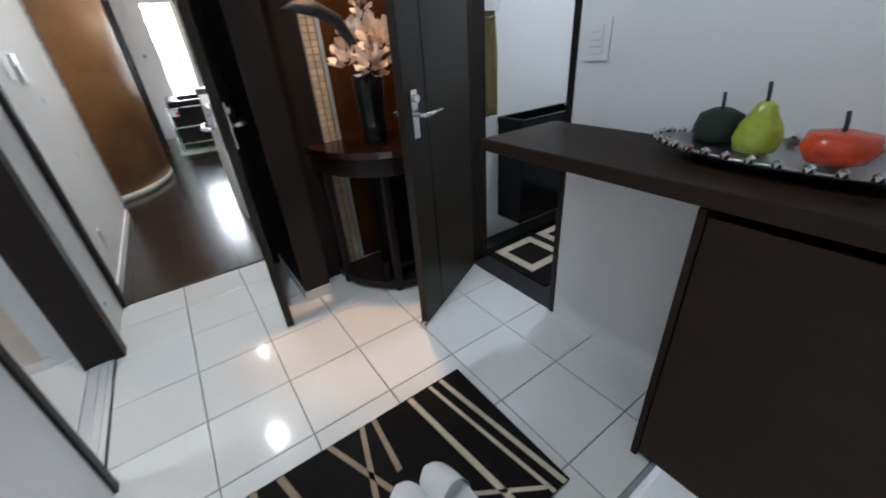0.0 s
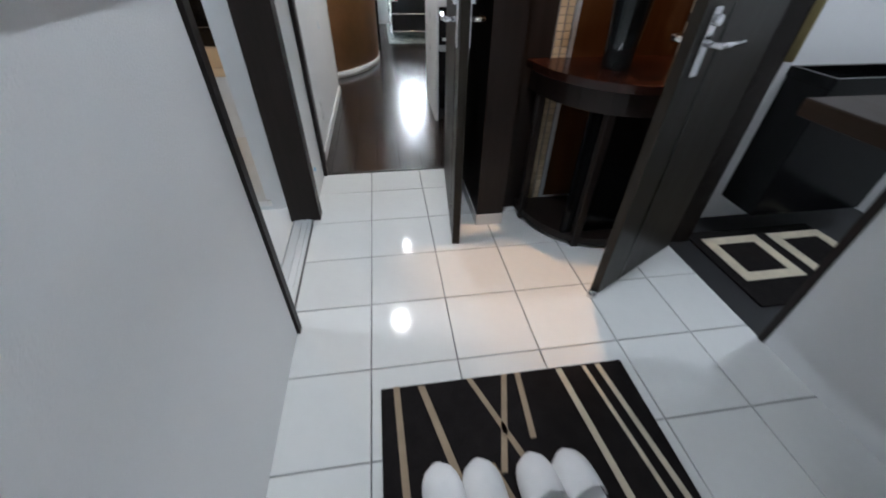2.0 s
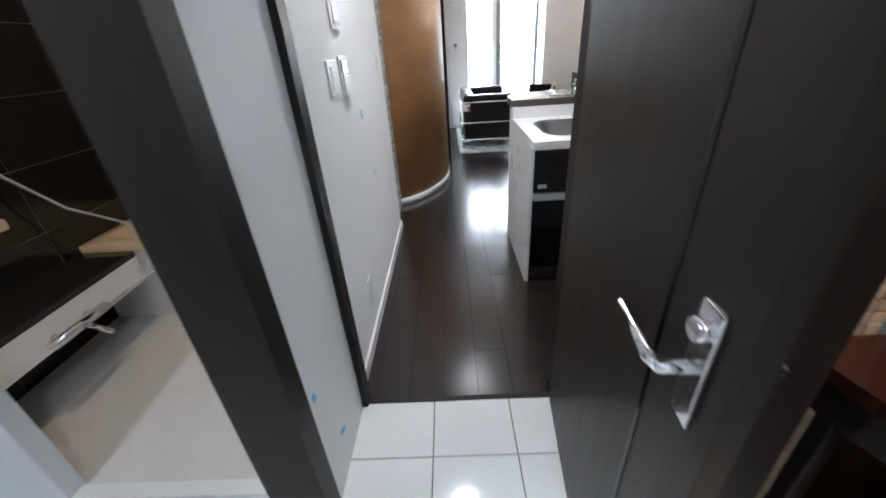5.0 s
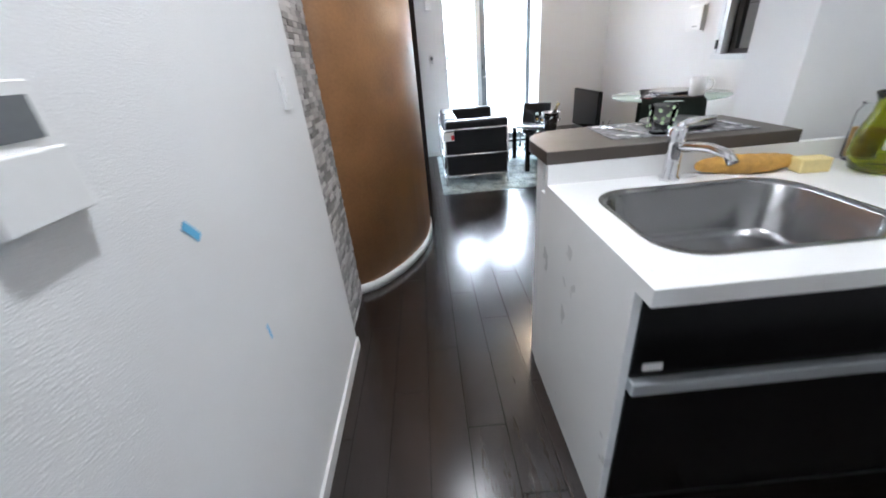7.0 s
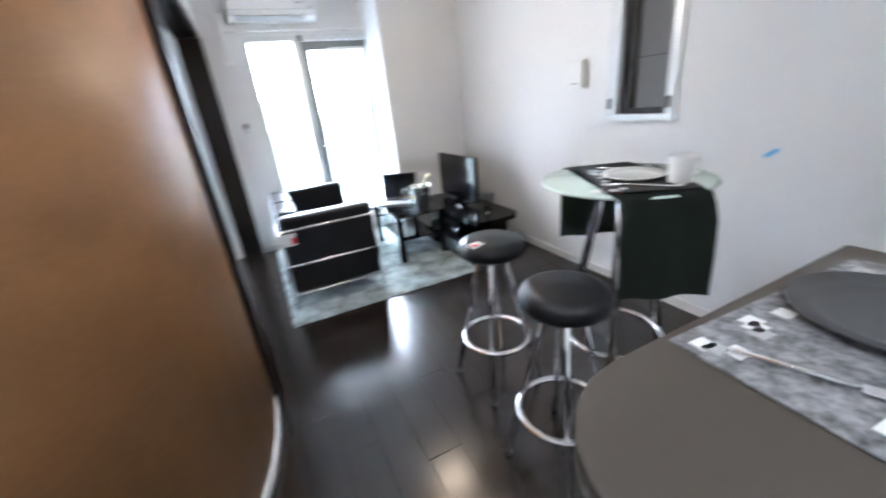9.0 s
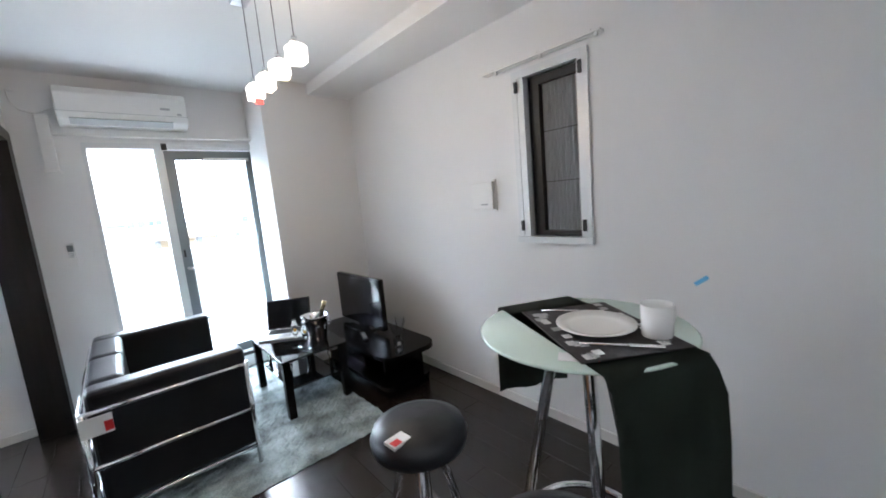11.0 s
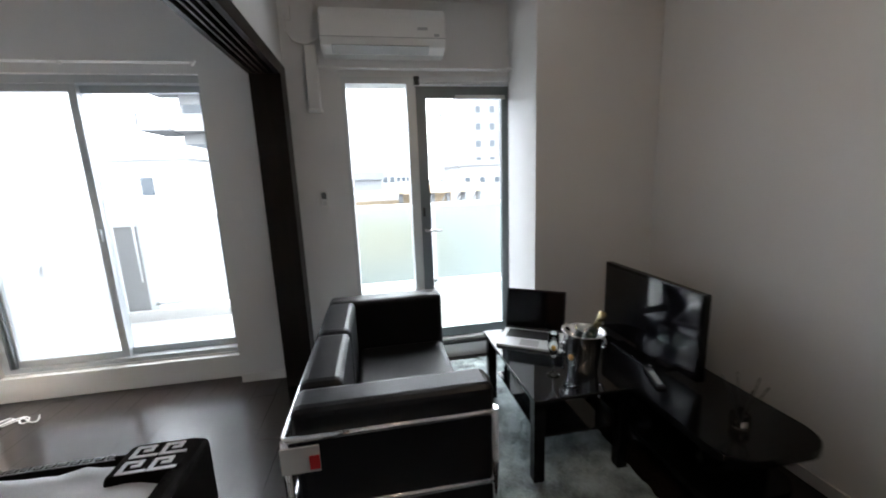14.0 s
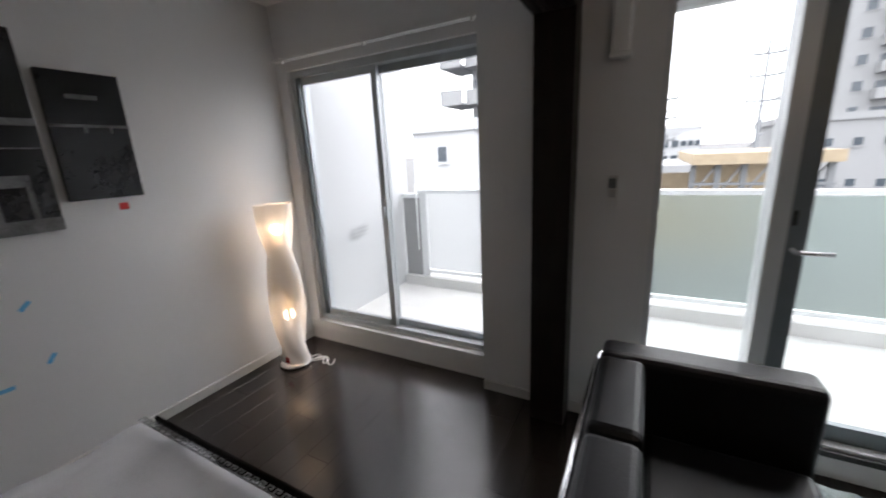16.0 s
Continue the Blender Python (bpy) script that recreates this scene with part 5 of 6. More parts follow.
for k in range(4):
    part("button", boxes((-0.014, 0.014, -0.0235, -0.0225, 0.065 + k * 0.009, 0.07 + k * 0.009)), "greyplastic", rc)
cb = thing("power_cable", (0.5, BACK, 2.2), "thin white cable from socket to air conditioner", "cable")
bm = bmesh.new()
tube(bm, [(-0.05, -0.006, 0.16), (-0.05, -0.012, 0.06), (-0.01, -0.012, 0.0), (0.06, -0.012, -0.02), (0.14, -0.02, 0.02)], 0.004, 6)
part("cord", bm, "plastic", cb)
part("socket", boxes((-0.085, -0.015, -0.01, -0.001, 0.12, 0.2)), "plastic", cb)

# pendants: four lit crystal cubes on wires
pb = thing("pendant_lamp", (1.475, 3.74, H), "row of four lit crystal cube pendants on thin wires", "pendant lamp")
part("canopy", box(bmesh.new(), -0.04, 0.04, -0.36, 0.36, -0.03, -0.001, bevel=0.004), "chrome", pb)
for k, y in enumerate((0.28, 0.1, -0.09, -0.28)):
    bm = bmesh.new()
    tube(bm, [(0, y, -0.03), (0, y, -0.4)], 0.0018, 6)
    part("wire", bm, "blackmat", pb)
    bm = bmesh.new()
    tube(bm, [(0, y, -0.4), (0, y, -0.43)], 0.012, 10)
    part("lamp_holder", bm, "chrome", pb)
    bm = bmesh.new()
    random.seed(k)
    box(bm, -0.036, 0.036, y - 0.036, y + 0.036, -0.505, -0.432, bevel=0.012, seg=2)
    for v2 in bm.verts:
        v2.co += Vector([random.uniform(-0.004, 0.004) for _ in range(3)])
    part("crystal", bm, "crystal", pb, "lit crystal glass cube")
part("red_tag", boxes((-0.02, 0.02, 0.24, 0.242, -0.535, -0.506)), "red", pb)
lamp("pendant_light", "POINT", (1.475, 3.74, 1.88), 3, WARM, 0.05)

# coffee table things
l = thing("laptop", (1.72, 4.93, 0.431), "open silver laptop with a dark screen on the coffee table", "laptop", turn=-32)
part("base", box(bmesh.new(), -0.17, 0.17, -0.12, 0.12, 0, 0.014, bevel=0.004), "aluw", l)
part("keyboard", boxes((-0.14, 0.14, -0.01, 0.1, 0.0142, 0.0155)), "blackmat", l)
part("trackpad", boxes((-0.05, 0.05, -0.1, -0.03, 0.0142, 0.0148)), "greyplastic", l)
s = part("lid", box(bmesh.new(), -0.17, 0.17, -0.004, 0.004, 0, 0.235, bevel=0.003), "blackmat", l)
s.matrix_basis = pose(0, 0.122, 0.014, -16, 0, 0)
part("screen", boxes((-0.16, 0.16, -0.006, -0.0045, 0.012, 0.225)), "screen", s)
k = thing("ice_bucket", (1.83, 4.58, 0.431), "polished steel champagne bucket with ring handles", "bucket")
bm = bmesh.new()
lathe(bm, [(0.06, 0), (0.066, 0.006), (0.075, 0.1), (0.088, 0.18), (0.1, 0.19), (0.1, 0.195), (0.086, 0.186), (0.07, 0.1), (0.06, 0.012), (0, 0.01)], 32)
part("body", bm, "chrome", k)
for sx in (-1, 1):
    bm = bmesh.new()
    tube(bm, [(sx * 0.1, 0.026 * math.cos(radians(a)), 0.12 + 0.026 * math.sin(radians(a))) for a in range(0, 360, 20)], 0.004, 8, closed=True)
    part("ring_handle", bm, "chrome", k)
bo = thing("champagne_bottle", (1.8, 4.57, 0.46), "dark champagne bottle with foil neck leaning in a bucket", "bottle")
bm = bmesh.new()
lathe(bm, [(0.0, 0), (0.038, 0.002), (0.04, 0.1), (0.035, 0.13), (0.016, 0.19)], 20)
bd = part("body", bm, "bottle", bo)
bm = bmesh.new()
lathe(bm, [(0.016, 0.19), (0.0165, 0.24), (0.018, 0.27), (0.0, 0.272)], 16)
nk = part("foil_neck", bm, "foil", bo)
bo.matrix_world = pose(1.8, 4.58, 0.47, 0, 24, -20)


def flute(x, y):
    f = thing("champagne_flute", (x, y, 0.431), "tall champagne flute with fruit inside", "glass", "champagne flutes")
    bm = bmesh.new()
    lathe(bm, [(0.03, 0), (0.03, 0.002), (0.004, 0.006), (0.0035, 0.08), (0.016, 0.1), (0.026, 0.14), (0.023, 0.205), (0.0215, 0.205), (0.024, 0.14), (0.014, 0.103), (0, 0.097)], 20)
    part("glass", bm, "clear", f)
    bm = bmesh.new()
    bmesh.ops.create_icosphere(bm, subdivisions=2, radius=0.012, matrix=Matrix.Translation((0.0, 0, 0.13)))
    part("fruit", bm, "bread", f)


flute(1.67, 4.56)
flute(1.7, 4.46)
d = thing("reed_diffuser", (2.24, 4.15, 0.361), "glass reed diffuser with dark sticks on the stand", "diffuser")
bm = bmesh.new()
lathe(bm, [(0.03, 0), (0.034, 0.004), (0.034, 0.045), (0.018, 0.06), (0.018, 0.07), (0.015, 0.07), (0.015, 0.058), (0.031, 0.043), (0.03, 0.006), (0, 0.005)], 20)
part("jar", bm, "clear", d)
part("label_band", boxes((-0.026, -0.0, -0.03, -0.0285, 0.012, 0.035)), "plastic", d)
for k in range(6):
    a = k * 1.05
    bm = bmesh.new()
    tube(bm, [(0, 0, 0.01), (0.07 * math.cos(a), 0.07 * math.sin(a), 0.19)], 0.002, 6)
    part("reed", bm, "blackmat", d)
r = thing("tv_remote", (2.17, 4.52, 0.361), "slim black television remote", "remote control", turn=70)
part("body", box(bmesh.new(), -0.09, 0.09, -0.02, 0.02, 0, 0.014, bevel=0.004), "blackmat", r)
part("buttons", boxes((-0.07, 0.05, -0.012, 0.012, 0.014, 0.016)), "greyplastic", r)

# ---- bedroom ----
lp = thing("floor_lamp", (-1.44, 5.42, 0), "white wavy paper floor lamp, lit, with a red tag", "floor lamp")
bm = bmesh.new()
lathe(bm, [(0.0, 0), (0.11, 0), (0.115, 0.01), (0.105, 0.025), (0, 0.027)], 28)
part("base", bm, "chrome", lp)
lampglow = bmesh.new()
lathe(lampglow, [(0.012, 0.03), (0.012, 0.22), (0.012, 0.42)], 10)
part("stem", lampglow, "plastic", lp)
bm = bmesh.new()
steps, cols2 = 40, 48
rows = []
for i in range(steps + 1):
    z = 0.03 + 1.13 * i / steps
    ring = []
    for c in range(cols2):
        a = 2 * math.pi * c / cols2
        rr = 0.1 + 0.024 * math.cos(2 * a + z * 9.0) + 0.006 * math.cos(4 * a)
        ring.append(bm.verts.new((rr * math.cos(a), rr * math.sin(a), z)))
    rows.append(ring)
for a, b2 in zip(rows, rows[1:]):
    for c in range(cols2):
        bm.faces.new((a[c], a[(c + 1) % cols2], b2[(c + 1) % cols2], b2[c])).smooth = True
part("shade", bm, "paper", lp, "translucent white paper shade")
for z in (0.45, 0.92):
    bm = bmesh.new()
    bmesh.ops.create_icosphere(bm, subdivisions=2, radius=0.035, matrix=Matrix.Translation((0, 0, z)))
    for f2 in bm.faces:
        f2.smooth = True
    part("bulb", bm, "lampglow", lp)
part("tag", boxes((0.0, 0.08, -0.118, -0.115, 0.07, 0.12)), "plastic", lp, "white tag with red patch")
part("tag_patch", boxes((0.045, 0.08, -0.121, -0.1185, 0.075, 0.115)), "red", lp)
lamp("floor_lamp_upper", "POINT", (-1.44, 5.42, 0.99), 2, WARM, 0.04)
lamp("floor_lamp_lower", "POINT", (-1.44, 5.42, 0.38), 2, WARM, 0.04)
cb = thing("lamp_cable", (-1.3, 5.52, 0.004), "coiled white lamp cable on the wooden floor", "cable")
bm = bmesh.new()
tube(bm, [(-0.08 + 0.006 * k + 0.05 * math.cos(k * 0.7), 0.04 * math.sin(k * 0.9), 0.003 + 0.002 * (k % 3)) for k in range(30)], 0.0035, 6)
part("cord", bm, "plastic", cb)


def canvas(name, y0, y1, z0, z1, label, bars):
    p = thing(name, (BED, y0, z0), label, "picture", "photo panels")
    part("panel", box(bmesh.new(), 0.002, 0.028, 0, y1 - y0, 0, z1 - z0, bevel=0.002), "print", p)
    for a, b2, c, d2 in bars:
        part("print_shape", boxes((0.0285, 0.0295, a, b2, c, d2)), "printgrey", p)


canvas("photo_panel", 4.5, 4.8, 1.29, 1.87, "black photo print panel with a pale line", ((0.0, 0.3, 0.335, 0.348), (0.12, 0.135, 0.31, 0.335), (0.22, 0.23, 0.31, 0.335), (0.08, 0.2, 0.46, 0.48)))
canvas("photo_panel", 4.15, 4.46, 1.17, 2.01, "tall black photo print panel showing a chair and tables", ((0.0, 0.31, 0.455, 0.485), (0.0, 0.31, 0.36, 0.365), (0.05, 0.24, 0.2, 0.25), (0.0, 0.31, 0.0, 0.06), (0.1, 0.13, 0.06, 0.2), (0.22, 0.24, 0.06, 0.2)))
t = thing("picture_tag", (BED, 4.68, 1.225), "small white tag with red patch under a picture", "tag")
part("paper", boxes((0.001, 0.003, -0.05, 0.05, 0, 0.045)), "plastic", t)
part("red_patch", boxes((0.0032, 0.005, 0.01, 0.05, 0.0, 0.035)), "red", t)

bed = thing("bed", (-0.93, 2.58, 0), "bed with white cotton duvet and a black patterned border", "bed")
bed.scale = (1.0, 0.87, 0.98)
part("base", box(bmesh.new(), 0.06, 1.12, 0.05, 1.95, 0.0, 0.26, bevel=0.01), "blackmat", bed)
part("mattress", box(bmesh.new(), 0.04, 1.14, 0.03, 1.97, 0.262, 0.46, bevel=0.03, seg=3), "sheet", bed)
bm = bmesh.new()
nx, ny = 34, 54
grid = []
for i in range(nx + 1):
    col = []
    for j2 in range(ny + 1):
        u, v2 = i / nx * 1.42 - 0.12, j2 / ny * 2.12 - 0.02
        x, y, z = u, v2, 0.478
        z += 0.05 * abs(noise.noise((u * 5 + v2 * 2, v2 * 3.5, 1.3))) ** 1.3 + 0.014 * noise.noise((u * 11, v2 * 8, 4.1))
        for edge, over in ((0.0, -u), (1.18, u - 1.18)):
            if over > 0:
                x = edge + (-1 if edge == 0 else 1) * 0.02 * math.sin(v2 * 21) * min(1, over * 10)
                z -= over * 1.0
        if v2 > 2.0:
            y = 2.0 + 0.02 + 0.012 * math.sin(u * 23)
            z -= (v2 - 2.0) * 2.0
        col.append(bm.verts.new((x, y, z)))
    grid.append(col)
for i in range(nx):
    for j2 in range(ny):
        bm.faces.new((grid[i][j2], grid[i + 1][j2], grid[i + 1][j2 + 1], grid[i][j2 + 1])).smooth = True
part("duvet", bm, "sheet", bed, "rumpled white cotton duvet")
part("border", box(bmesh.new(), -0.005, 1.2, 2.03, 2.046, 0.42, 0.481, bevel=0.006, seg=3), "blackyarn", bed, "black duvet border")
part("border_corner", box(bmesh.new(), 0.98, 1.21, 1.86, 2.05, 0.44, 0.517, bevel=0.03, seg=3), "blackyarn", bed)
part("border_drop", box(bmesh.new(), 1.15, 1.225, 1.5, 2.05, 0.2, 0.51, bevel=0.025, seg=3), "blackyarn", bed)


def meander(x, y, u, z, mat):
    """One key of a meander band, as raised strokes."""
    t = u * 0.16
    part("border_key", boxes((x, x + u, y, y + t, z, z + 0.003), (x, x + t, y + t, y + u * 0.8, z, z + 0.003), (x + t, x + u * 0.72, y + u * 0.8 - t, y + u * 0.8, z, z + 0.003),
                             (x + u * 0.72 - t, x + u * 0.72, y + u * 0.36, y + u * 0.8 - t, z, z + 0.003), (x + u * 0.36, x + u * 0.72 - t, y + u * 0.36, y + u * 0.36 + t, z, z + 0.003)), mat, bed)


for k in range(2):
    meander(1.02 + k * 0.085, 1.95, 0.08, 0.5165, "sheet")
    meander(1.02 + k * 0.085, 1.87, 0.08, 0.5165, "sheet")
for k in range(28):
    meander(0.02 + k * 0.034, 1.965, 0.034, 0.512, "printgrey")
for k, (x, y) in enumerate(((0.1, 1.42), (0.2, 1.46), (0.31, 1.44))):
    part("printed_stroke", boxes((x, x + 0.02, y - 0.1, y + 0.06, 0.5, 0.518), (x + 0.02, x + 0.07, y + 0.04, y + 0.06, 0.5, 0.518)), "blackyarn", bed)


# blue tape marks on the walls
def tape(m, a=0.05, b2=0.018):
    s = tagged(new("masking_tape", mesh_of("masking_tape", boxes((-a / 2, a / 2, -0.0015, -0.0003, -b2 / 2, b2 / 2)), "tape")), "strip of blue masking tape on the white wall", "tape", "tape marks")
    s.matrix_world = m


tape(pose(-0.015, 0.86, 1.005, 0, 50, 90))
tape(pose(-0.015, 0.99, 0.67, 0, 85, 90), 0.045, 0.006)
tape(pose(0.0, -0.44, 0.76, 0, 80, 90), 0.03)
tape(pose(0.0, -0.36, 0.45, 0, 80, 90), 0.03)
tape(pose(0.0, -0.25, 0.16, 0, 30, 90), 0.04)
tape(pose(RIGHT, 2.4, 0.94, 0, -38, -90), 0.06)
tape(pose(RIGHT, 3.58, 0.43, 0, 30, -90), 0.045)
tape(pose(BED, 4.26, 0.86, 0, -45, 90))
tape(pose(BED, 4.29, 0.59, 0, -55, 90))
tape(pose(BED, 4.13, 0.52, 0, 0, 90))

# ---- view from the balcony ----
def house(name, x0, x1, y0, y1, z1, label, rows, cols, mat="facade", balconies=(), win=(1.2, 1.3), storey=2.9, first=1.0):
    """A building with storeys of windows on the side that faces the flat, and balconies on some columns."""
    o = thing(name, ((x0 + x1) / 2, y0, -9), label, "building")
    w, d, h = x1 - x0, y1 - y0, z1 + 9
    part("wall", boxes((-w / 2, w / 2, 0, d, 0, h)), mat, o)
    part("roof", boxes((-w / 2 - 0.2, w / 2 + 0.2, -0.2, d + 0.2, h, h + 0.5)), mat, o)
    for r in range(rows):
        z = first + r * storey
        if z + win[1] > h - 0.4:
            break
        for c in range(cols):
            x = -w / 2 + (c + 0.5) * w / cols
            if c in balconies:
                b = part("balcony", boxes((x - w / cols * 0.48, x + w / cols * 0.48, -1.5, -0.01, z - 1.1, z - 0.95), (x - w / cols * 0.48, x + w / cols * 0.48, -1.5, -1.4, z - 0.95, z + 0.1),
                                          (x - w / cols * 0.48, x - w / cols * 0.46, -1.4, -0.01, z - 0.95, z + 0.1), (x + w / cols * 0.46, x + w / cols * 0.48, -1.4, -0.01, z - 0.95, z + 0.1)), mat, o)
                part("window", boxes((x - w / cols * 0.4, x + w / cols * 0.4, -0.06, -0.01, z - 0.9, z + 1.0)), "winglass", o)
            else:
                wd = part("window", boxes((x - win[0] / 2, x + win[0] / 2, -0.05, -0.01, z, z + win[1])), "winglass", o)
                part("sill", boxes((x - win[0] / 2 - 0.1, x + win[0] / 2 + 0.1, -0.15, -0.01, z - 0.12, z - 0.02)), mat, wd)
    return o


house("apartment_tower", 18.3, 33.5, 70, 85, 24, "white apartment tower with stacked balconies", 11, 6, balconies=(2, 4), win=(0.9, 1.1))
block = house("apartment_block", -13.2, -6.0, 36, 48, 30, "white apartment block with projecting balconies", 13, 3, balconies=(0, 1, 2))
for k in range(5, 13):
    z = 2.9 * k
    wing = part("corner_balcony", boxes((-5.6, -3.6, -2.2, 1.5, z - 0.1, z + 0.08), (-5.6, -5.48, -2.2, 1.5, z + 0.08, z + 1.1), (-5.6, -3.6, -2.2, -2.08, z + 0.08, z + 1.1)), "facade", block)
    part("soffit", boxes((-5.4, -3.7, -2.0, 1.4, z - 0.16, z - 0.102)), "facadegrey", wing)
house("plain_house", -9.85, -6.5, 20.5, 24, 2.5, "plain white rendered building with one window", 1, 1, mat="balconywall", win=(0.45, 0.7), first=10.1)
house("white_building", 9.75, 16.1, 42, 52, 2.5, "low white building with small windows", 5, 4, win=(0.5, 0.55))
house("far_building", -4.0, 6.0, 95, 110, 3.4, "distant pale office building", 5, 6, mat="balconywall")
house("far_building", 3.0, 12.0, 120, 130, 5, "distant pale office building", 6, 6, mat="balconywall")
house("grey_house", -2.0, 1.4, 30, 38, 1.4, "small house with pale roof", 3, 2, mat="facadegrey")

sh = thing("roof_shelter", (0.9, 15.0, -9.2), "tan roofed steel shelter on posts", "shelter")
part("roof", boxes((0.75, 3.4, -0.4, 5, 10.1, 10.35)), "tan_roof", sh)
part("side_roof", boxes((-1.3, 0.7, -0.6, 4, 9.95, 10.12)), "facade", sh)
part("lower_wall", boxes((-1.2, 3.3, 4.4, 4.6, 7, 9.9)), "tan_roof", sh)
for k in range(6):
    x = 0.8 + k * 0.5
    part("post", boxes((x - 0.06, x + 0.06, -0.1, 0.02, 0, 10.1)), "facadegrey", sh)
    if k < 5:
        bm = bmesh.new()
        tube(bm, [(x, -0.04, 9.3), (x + 0.48, -0.04, 10.1)], 0.03, 6)
        part("brace", bm, "facade", sh)
part("beam", boxes((0.75, 3.4, -0.12, 0.04, 9.6, 9.66)), "facadegrey", sh)
def utility_pole(x, y, height):
    po = thing("utility_pole", (x, y, -9), "tall utility pole with crossarms and a lattice side", "pole", "utility poles")
    bm = bmesh.new()
    tube(bm, [(0, 0, 0), (0, 0, height)], 0.2, 10, radii=[0.2, 0.1])
    part("shaft", bm, "facadegrey", po)
    for z in (height - 3.4, height - 2.0, height - 0.8):
        part("crossarm", boxes((-0.8, 0.8, -0.06, 0.06, z, z + 0.12)), "facadegrey", po)
        for dx in (-0.7, 0.7):
            bm = bmesh.new()
            lathe(bm, [(0.05, z + 0.12), (0.09, z + 0.2), (0.04, z + 0.32)], 8, (dx, 0))
            part("insulator", bm, "facade", po)
    for k in range(8):
        bm = bmesh.new()
        tube(bm, [(-0.3, 0, 5.5 + k * 0.9), (0.3, 0, 6.3 + k * 0.9)], 0.04, 6)
        part("brace", bm, "facadegrey", po)


utility_pole(1.4, 34.0, 14.0)
utility_pole(6.45, 34.0, 16.0)

# ---- pieces: floor tiles, planks, mosaics, bath panels ----
def piece_mesh(name, w, d, h, material, chamfer=0.002):
    """A thin slab with chamfered top edges, its top at zero."""
    c = chamfer
    v = [(0, 0, -h), (w, 0, -h), (w, d, -h), (0, d, -h), (0, 0, -c), (w, 0, -c), (w, d, -c), (0, d, -c), (c, c, 0), (w - c, c, 0), (w - c, d - c, 0), (c, d - c, 0)]
    f = [(0, 3, 2, 1)] + [(a, (a + 1) % 4, 4 + (a + 1) % 4, 4 + a) for a in range(4)] + [(4 + a, 4 + (a + 1) % 4, 8 + (a + 1) % 4, 8 + a) for a in range(4)] + [(8, 9, 10, 11)]
    data = bpy.data.meshes.new(name)
    data.from_pydata(v, [], f)
    data.materials.append(M[material])
    return data


def piece(name, data, parent, m):
    o = new(name, data)
    o.parent = parent
    o.matrix_world = m
    return o


hall_floor = bpy.data.objects["floor_hall_bed"]
tile_mesh = piece_mesh("tile", 0.2935, 0.2965, 0.01, "tile", 0.0015)
xs = [-0.007 + 0.3 * k for k in range(7)]
ys = [-2.2, -2.052, -1.752, -1.452, -1.152, -0.852, -0.552, -0.252, -0.014]
for x0, x1 in zip([-0.1] + xs[:-1], xs):
    for y0, y1 in zip(ys, ys[1:]):
        if x0 > 1.7 or (x0 < -0.05 and True):
            continue
        piece("tile", tile_mesh, hall_floor, Matrix.LocRotScale((x0 + 0.0025, y0 + 0.0025, 0), None, ((min(x1, 1.735) - x0 - 0.004) / 0.2935, (y1 - y0 - 0.004) / 0.2965, 1)))
structure("floor_edge_strip", boxes((0.02, 1.73, -2.215, -2.2, -0.1, 0.001)), "alu")
structure("threshold", boxes((-0.012, 0.785, -0.014, 0.006, -0.01, 0.003)), "darkwood")

plank_floor = bpy.data.objects["floor_bed"]
plank_mesh = piece_mesh("plank", 0.1446, 0.909, 0.011, "plank", 0.0014)
random.seed(11)
for i in range(31):
    x = -1.698 + i * 0.145
    off = (0.0, 0.455, 0.2, 0.65)[i % 4]
    y = 0.006 - off
    while y < BACKB:
        a, b2 = max(y, 0.007), min(y + 0.909, BACKB if x < -0.09 else BACK)
        if b2 - a > 0.03 and not (x < -0.2 and b2 < 1.75):
            piece("plank", plank_mesh, plank_floor, Matrix.LocRotScale((x, a, 0), None, (1, (b2 - a - 0.001) / 0.909, 1)))
        y += 0.91

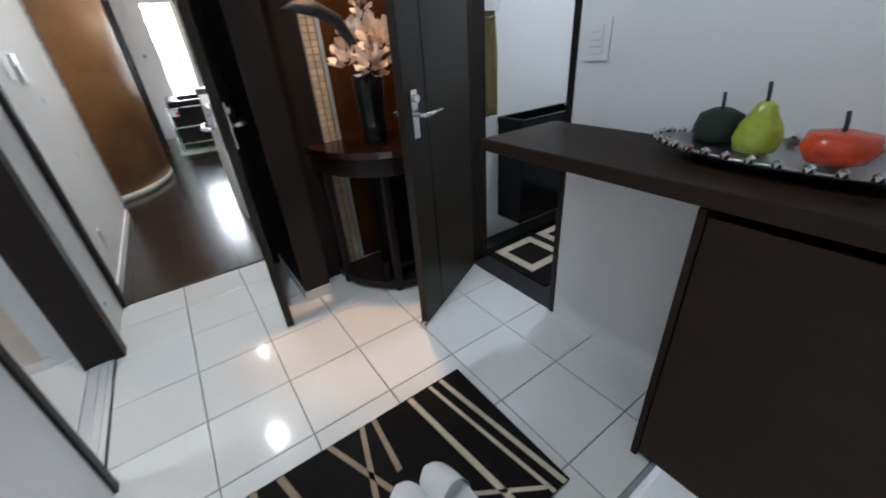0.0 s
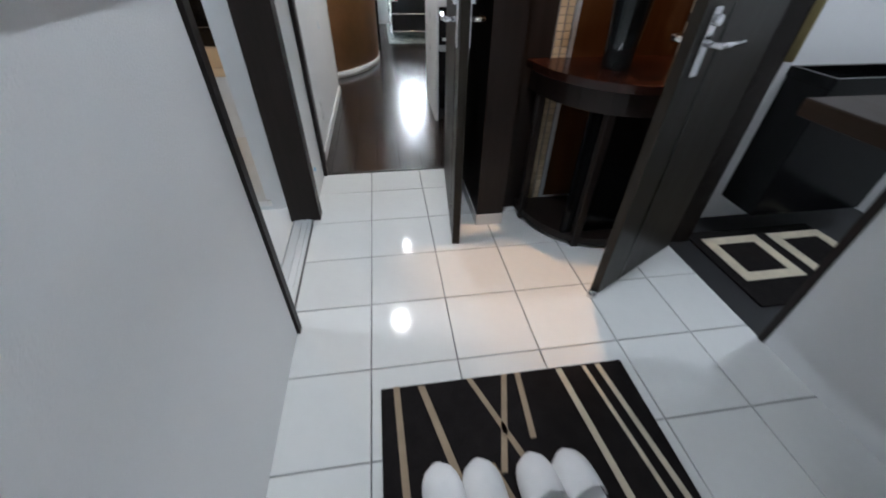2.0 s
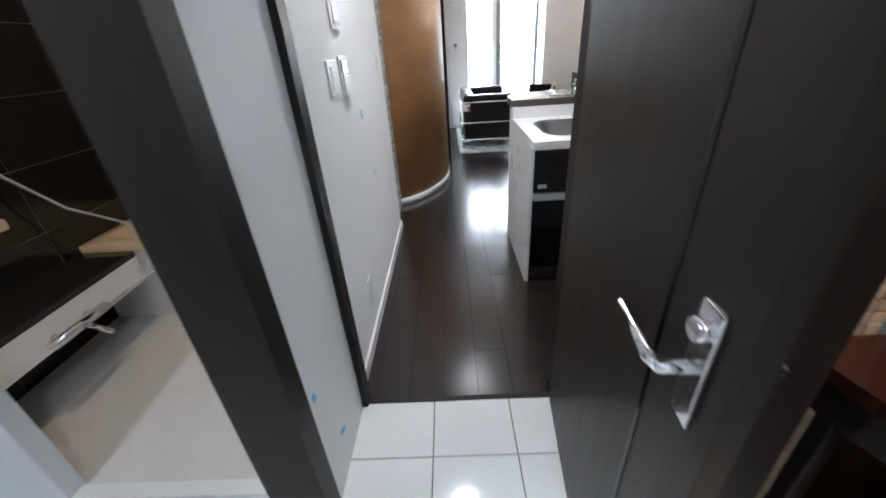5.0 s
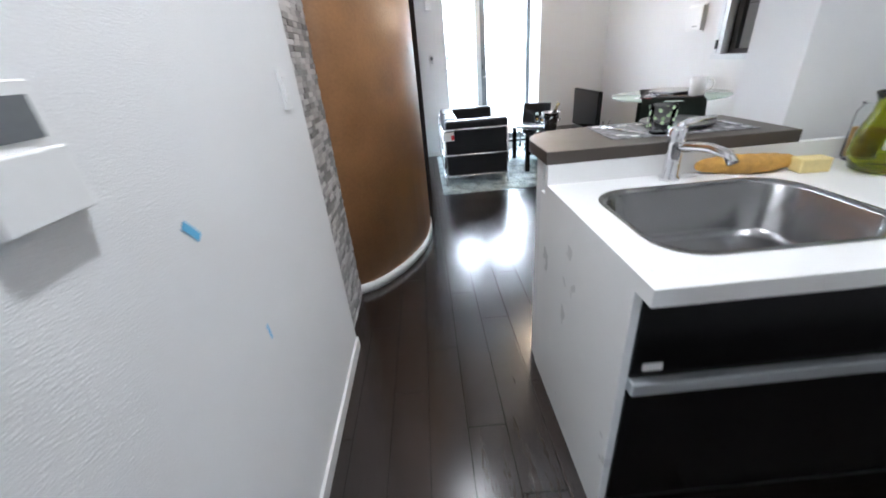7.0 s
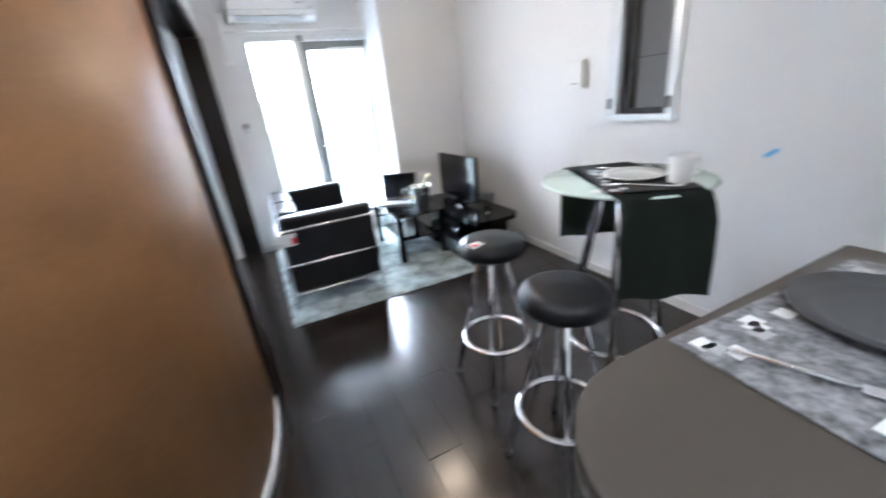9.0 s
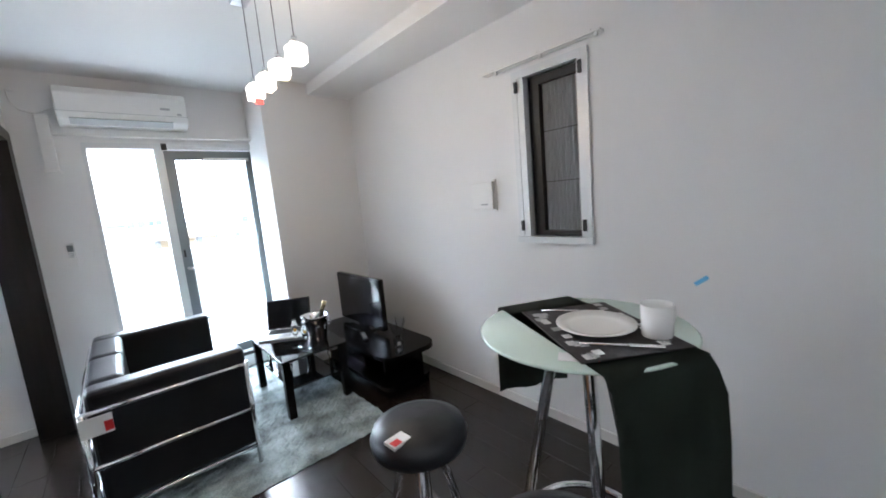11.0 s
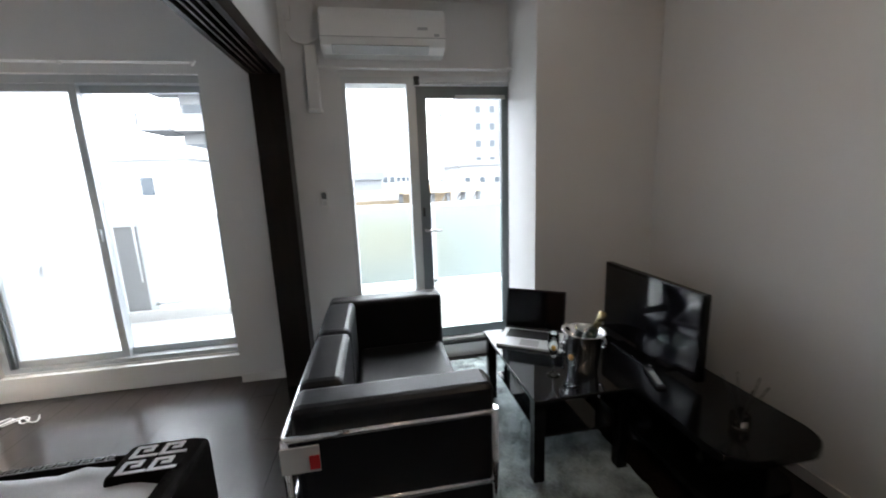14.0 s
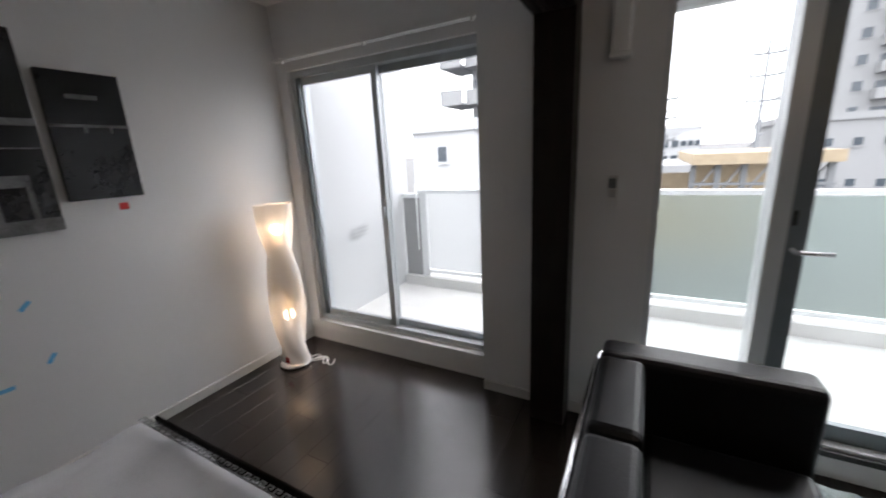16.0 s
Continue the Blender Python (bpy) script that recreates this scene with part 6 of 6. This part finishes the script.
mosaic_wall = bpy.data.objects["wall_mosaic_base"]
mos = piece_mesh("mosaic_tile", 0.0685, 0.0205, 0.008, "mosaic", 0.0012)
far = bmesh.new()
random.seed(5)
row, z = 0, 0.0
while z < H - 0.022:
    y = 1.702 - (0.035 if row % 2 else 0) - 0.01 * (row % 3)
    while y < 2.18:
        a, b2 = max(y, 1.702), min(y + 0.0685, 2.182)
        proud = random.uniform(0.0, 0.005)
        if b2 - a > 0.008:
            if 0.5 < z < 1.42:
                piece("mosaic_tile", mos, mosaic_wall, Matrix.Translation((-0.061 + proud, a, z)) @ Matrix(((0, 0, 1, 0), (1, 0, 0, 0), (0, 1, 0, 0), (0, 0, 0, 1))) @ Matrix.Diagonal(((b2 - a) / 0.0685, 1, 1, 1)))
            else:
                box(far, -0.0695, -0.061 + proud, a, b2, z, z + 0.0205)
        y += 0.07
    z += 0.022
    row += 1
o = part("mosaic_tiles", far, "mosaicfar", mosaic_wall)
tagged(o, kind="stuff")

strip_mesh = piece_mesh("mosaic_tile", 0.0265, 0.0265, 0.006, "mosaiclit", 0.002)
for i in range(2):
    for k in range(80):
        piece("mosaic_tile", strip_mesh, strip, Matrix.Translation((1.148 + i * 0.0335, -0.513, 0.01 + k * 0.0292)) @ pose(0, 0, 0, 90))

for i in range(2):
    for k in range(80):
        piece("mosaic_tile", strip_mesh, side_strip, Matrix.Translation((1.717, -0.57 + i * 0.0385, 0.01 + k * 0.0292)) @ pose(0, 0, 0, 90, 0, -90))

bath_wall = bpy.data.objects["wall_bath_backing"]
tile2 = piece_mesh("wall_panel", 0.445, 0.295, 0.008, "bathtile", 0.002)
structure("bath_joints", boxes((-1.58, -1.577, -0.33, 1.46, -0.02, 2.26), (-1.577, -0.2, 1.457, 1.46, -0.02, 2.26)), "bathjoint")
for k in range(8):
    for i in range(4):
        piece("wall_panel", tile2, bath_wall, Matrix.Translation((-1.5725, -0.325 + i * 0.448, -0.0 + k * 0.298)) @ Matrix(((0, 0, 1, 0), (1, 0, 0, 0), (0, 1, 0, 0), (0, 0, 0, 1))))
    for i in range(3):
        piece("wall_panel", tile2, bath_wall, Matrix.Translation((-1.565 + i * 0.448, 1.4525, k * 0.298)) @ pose(0, 0, 0, 90))
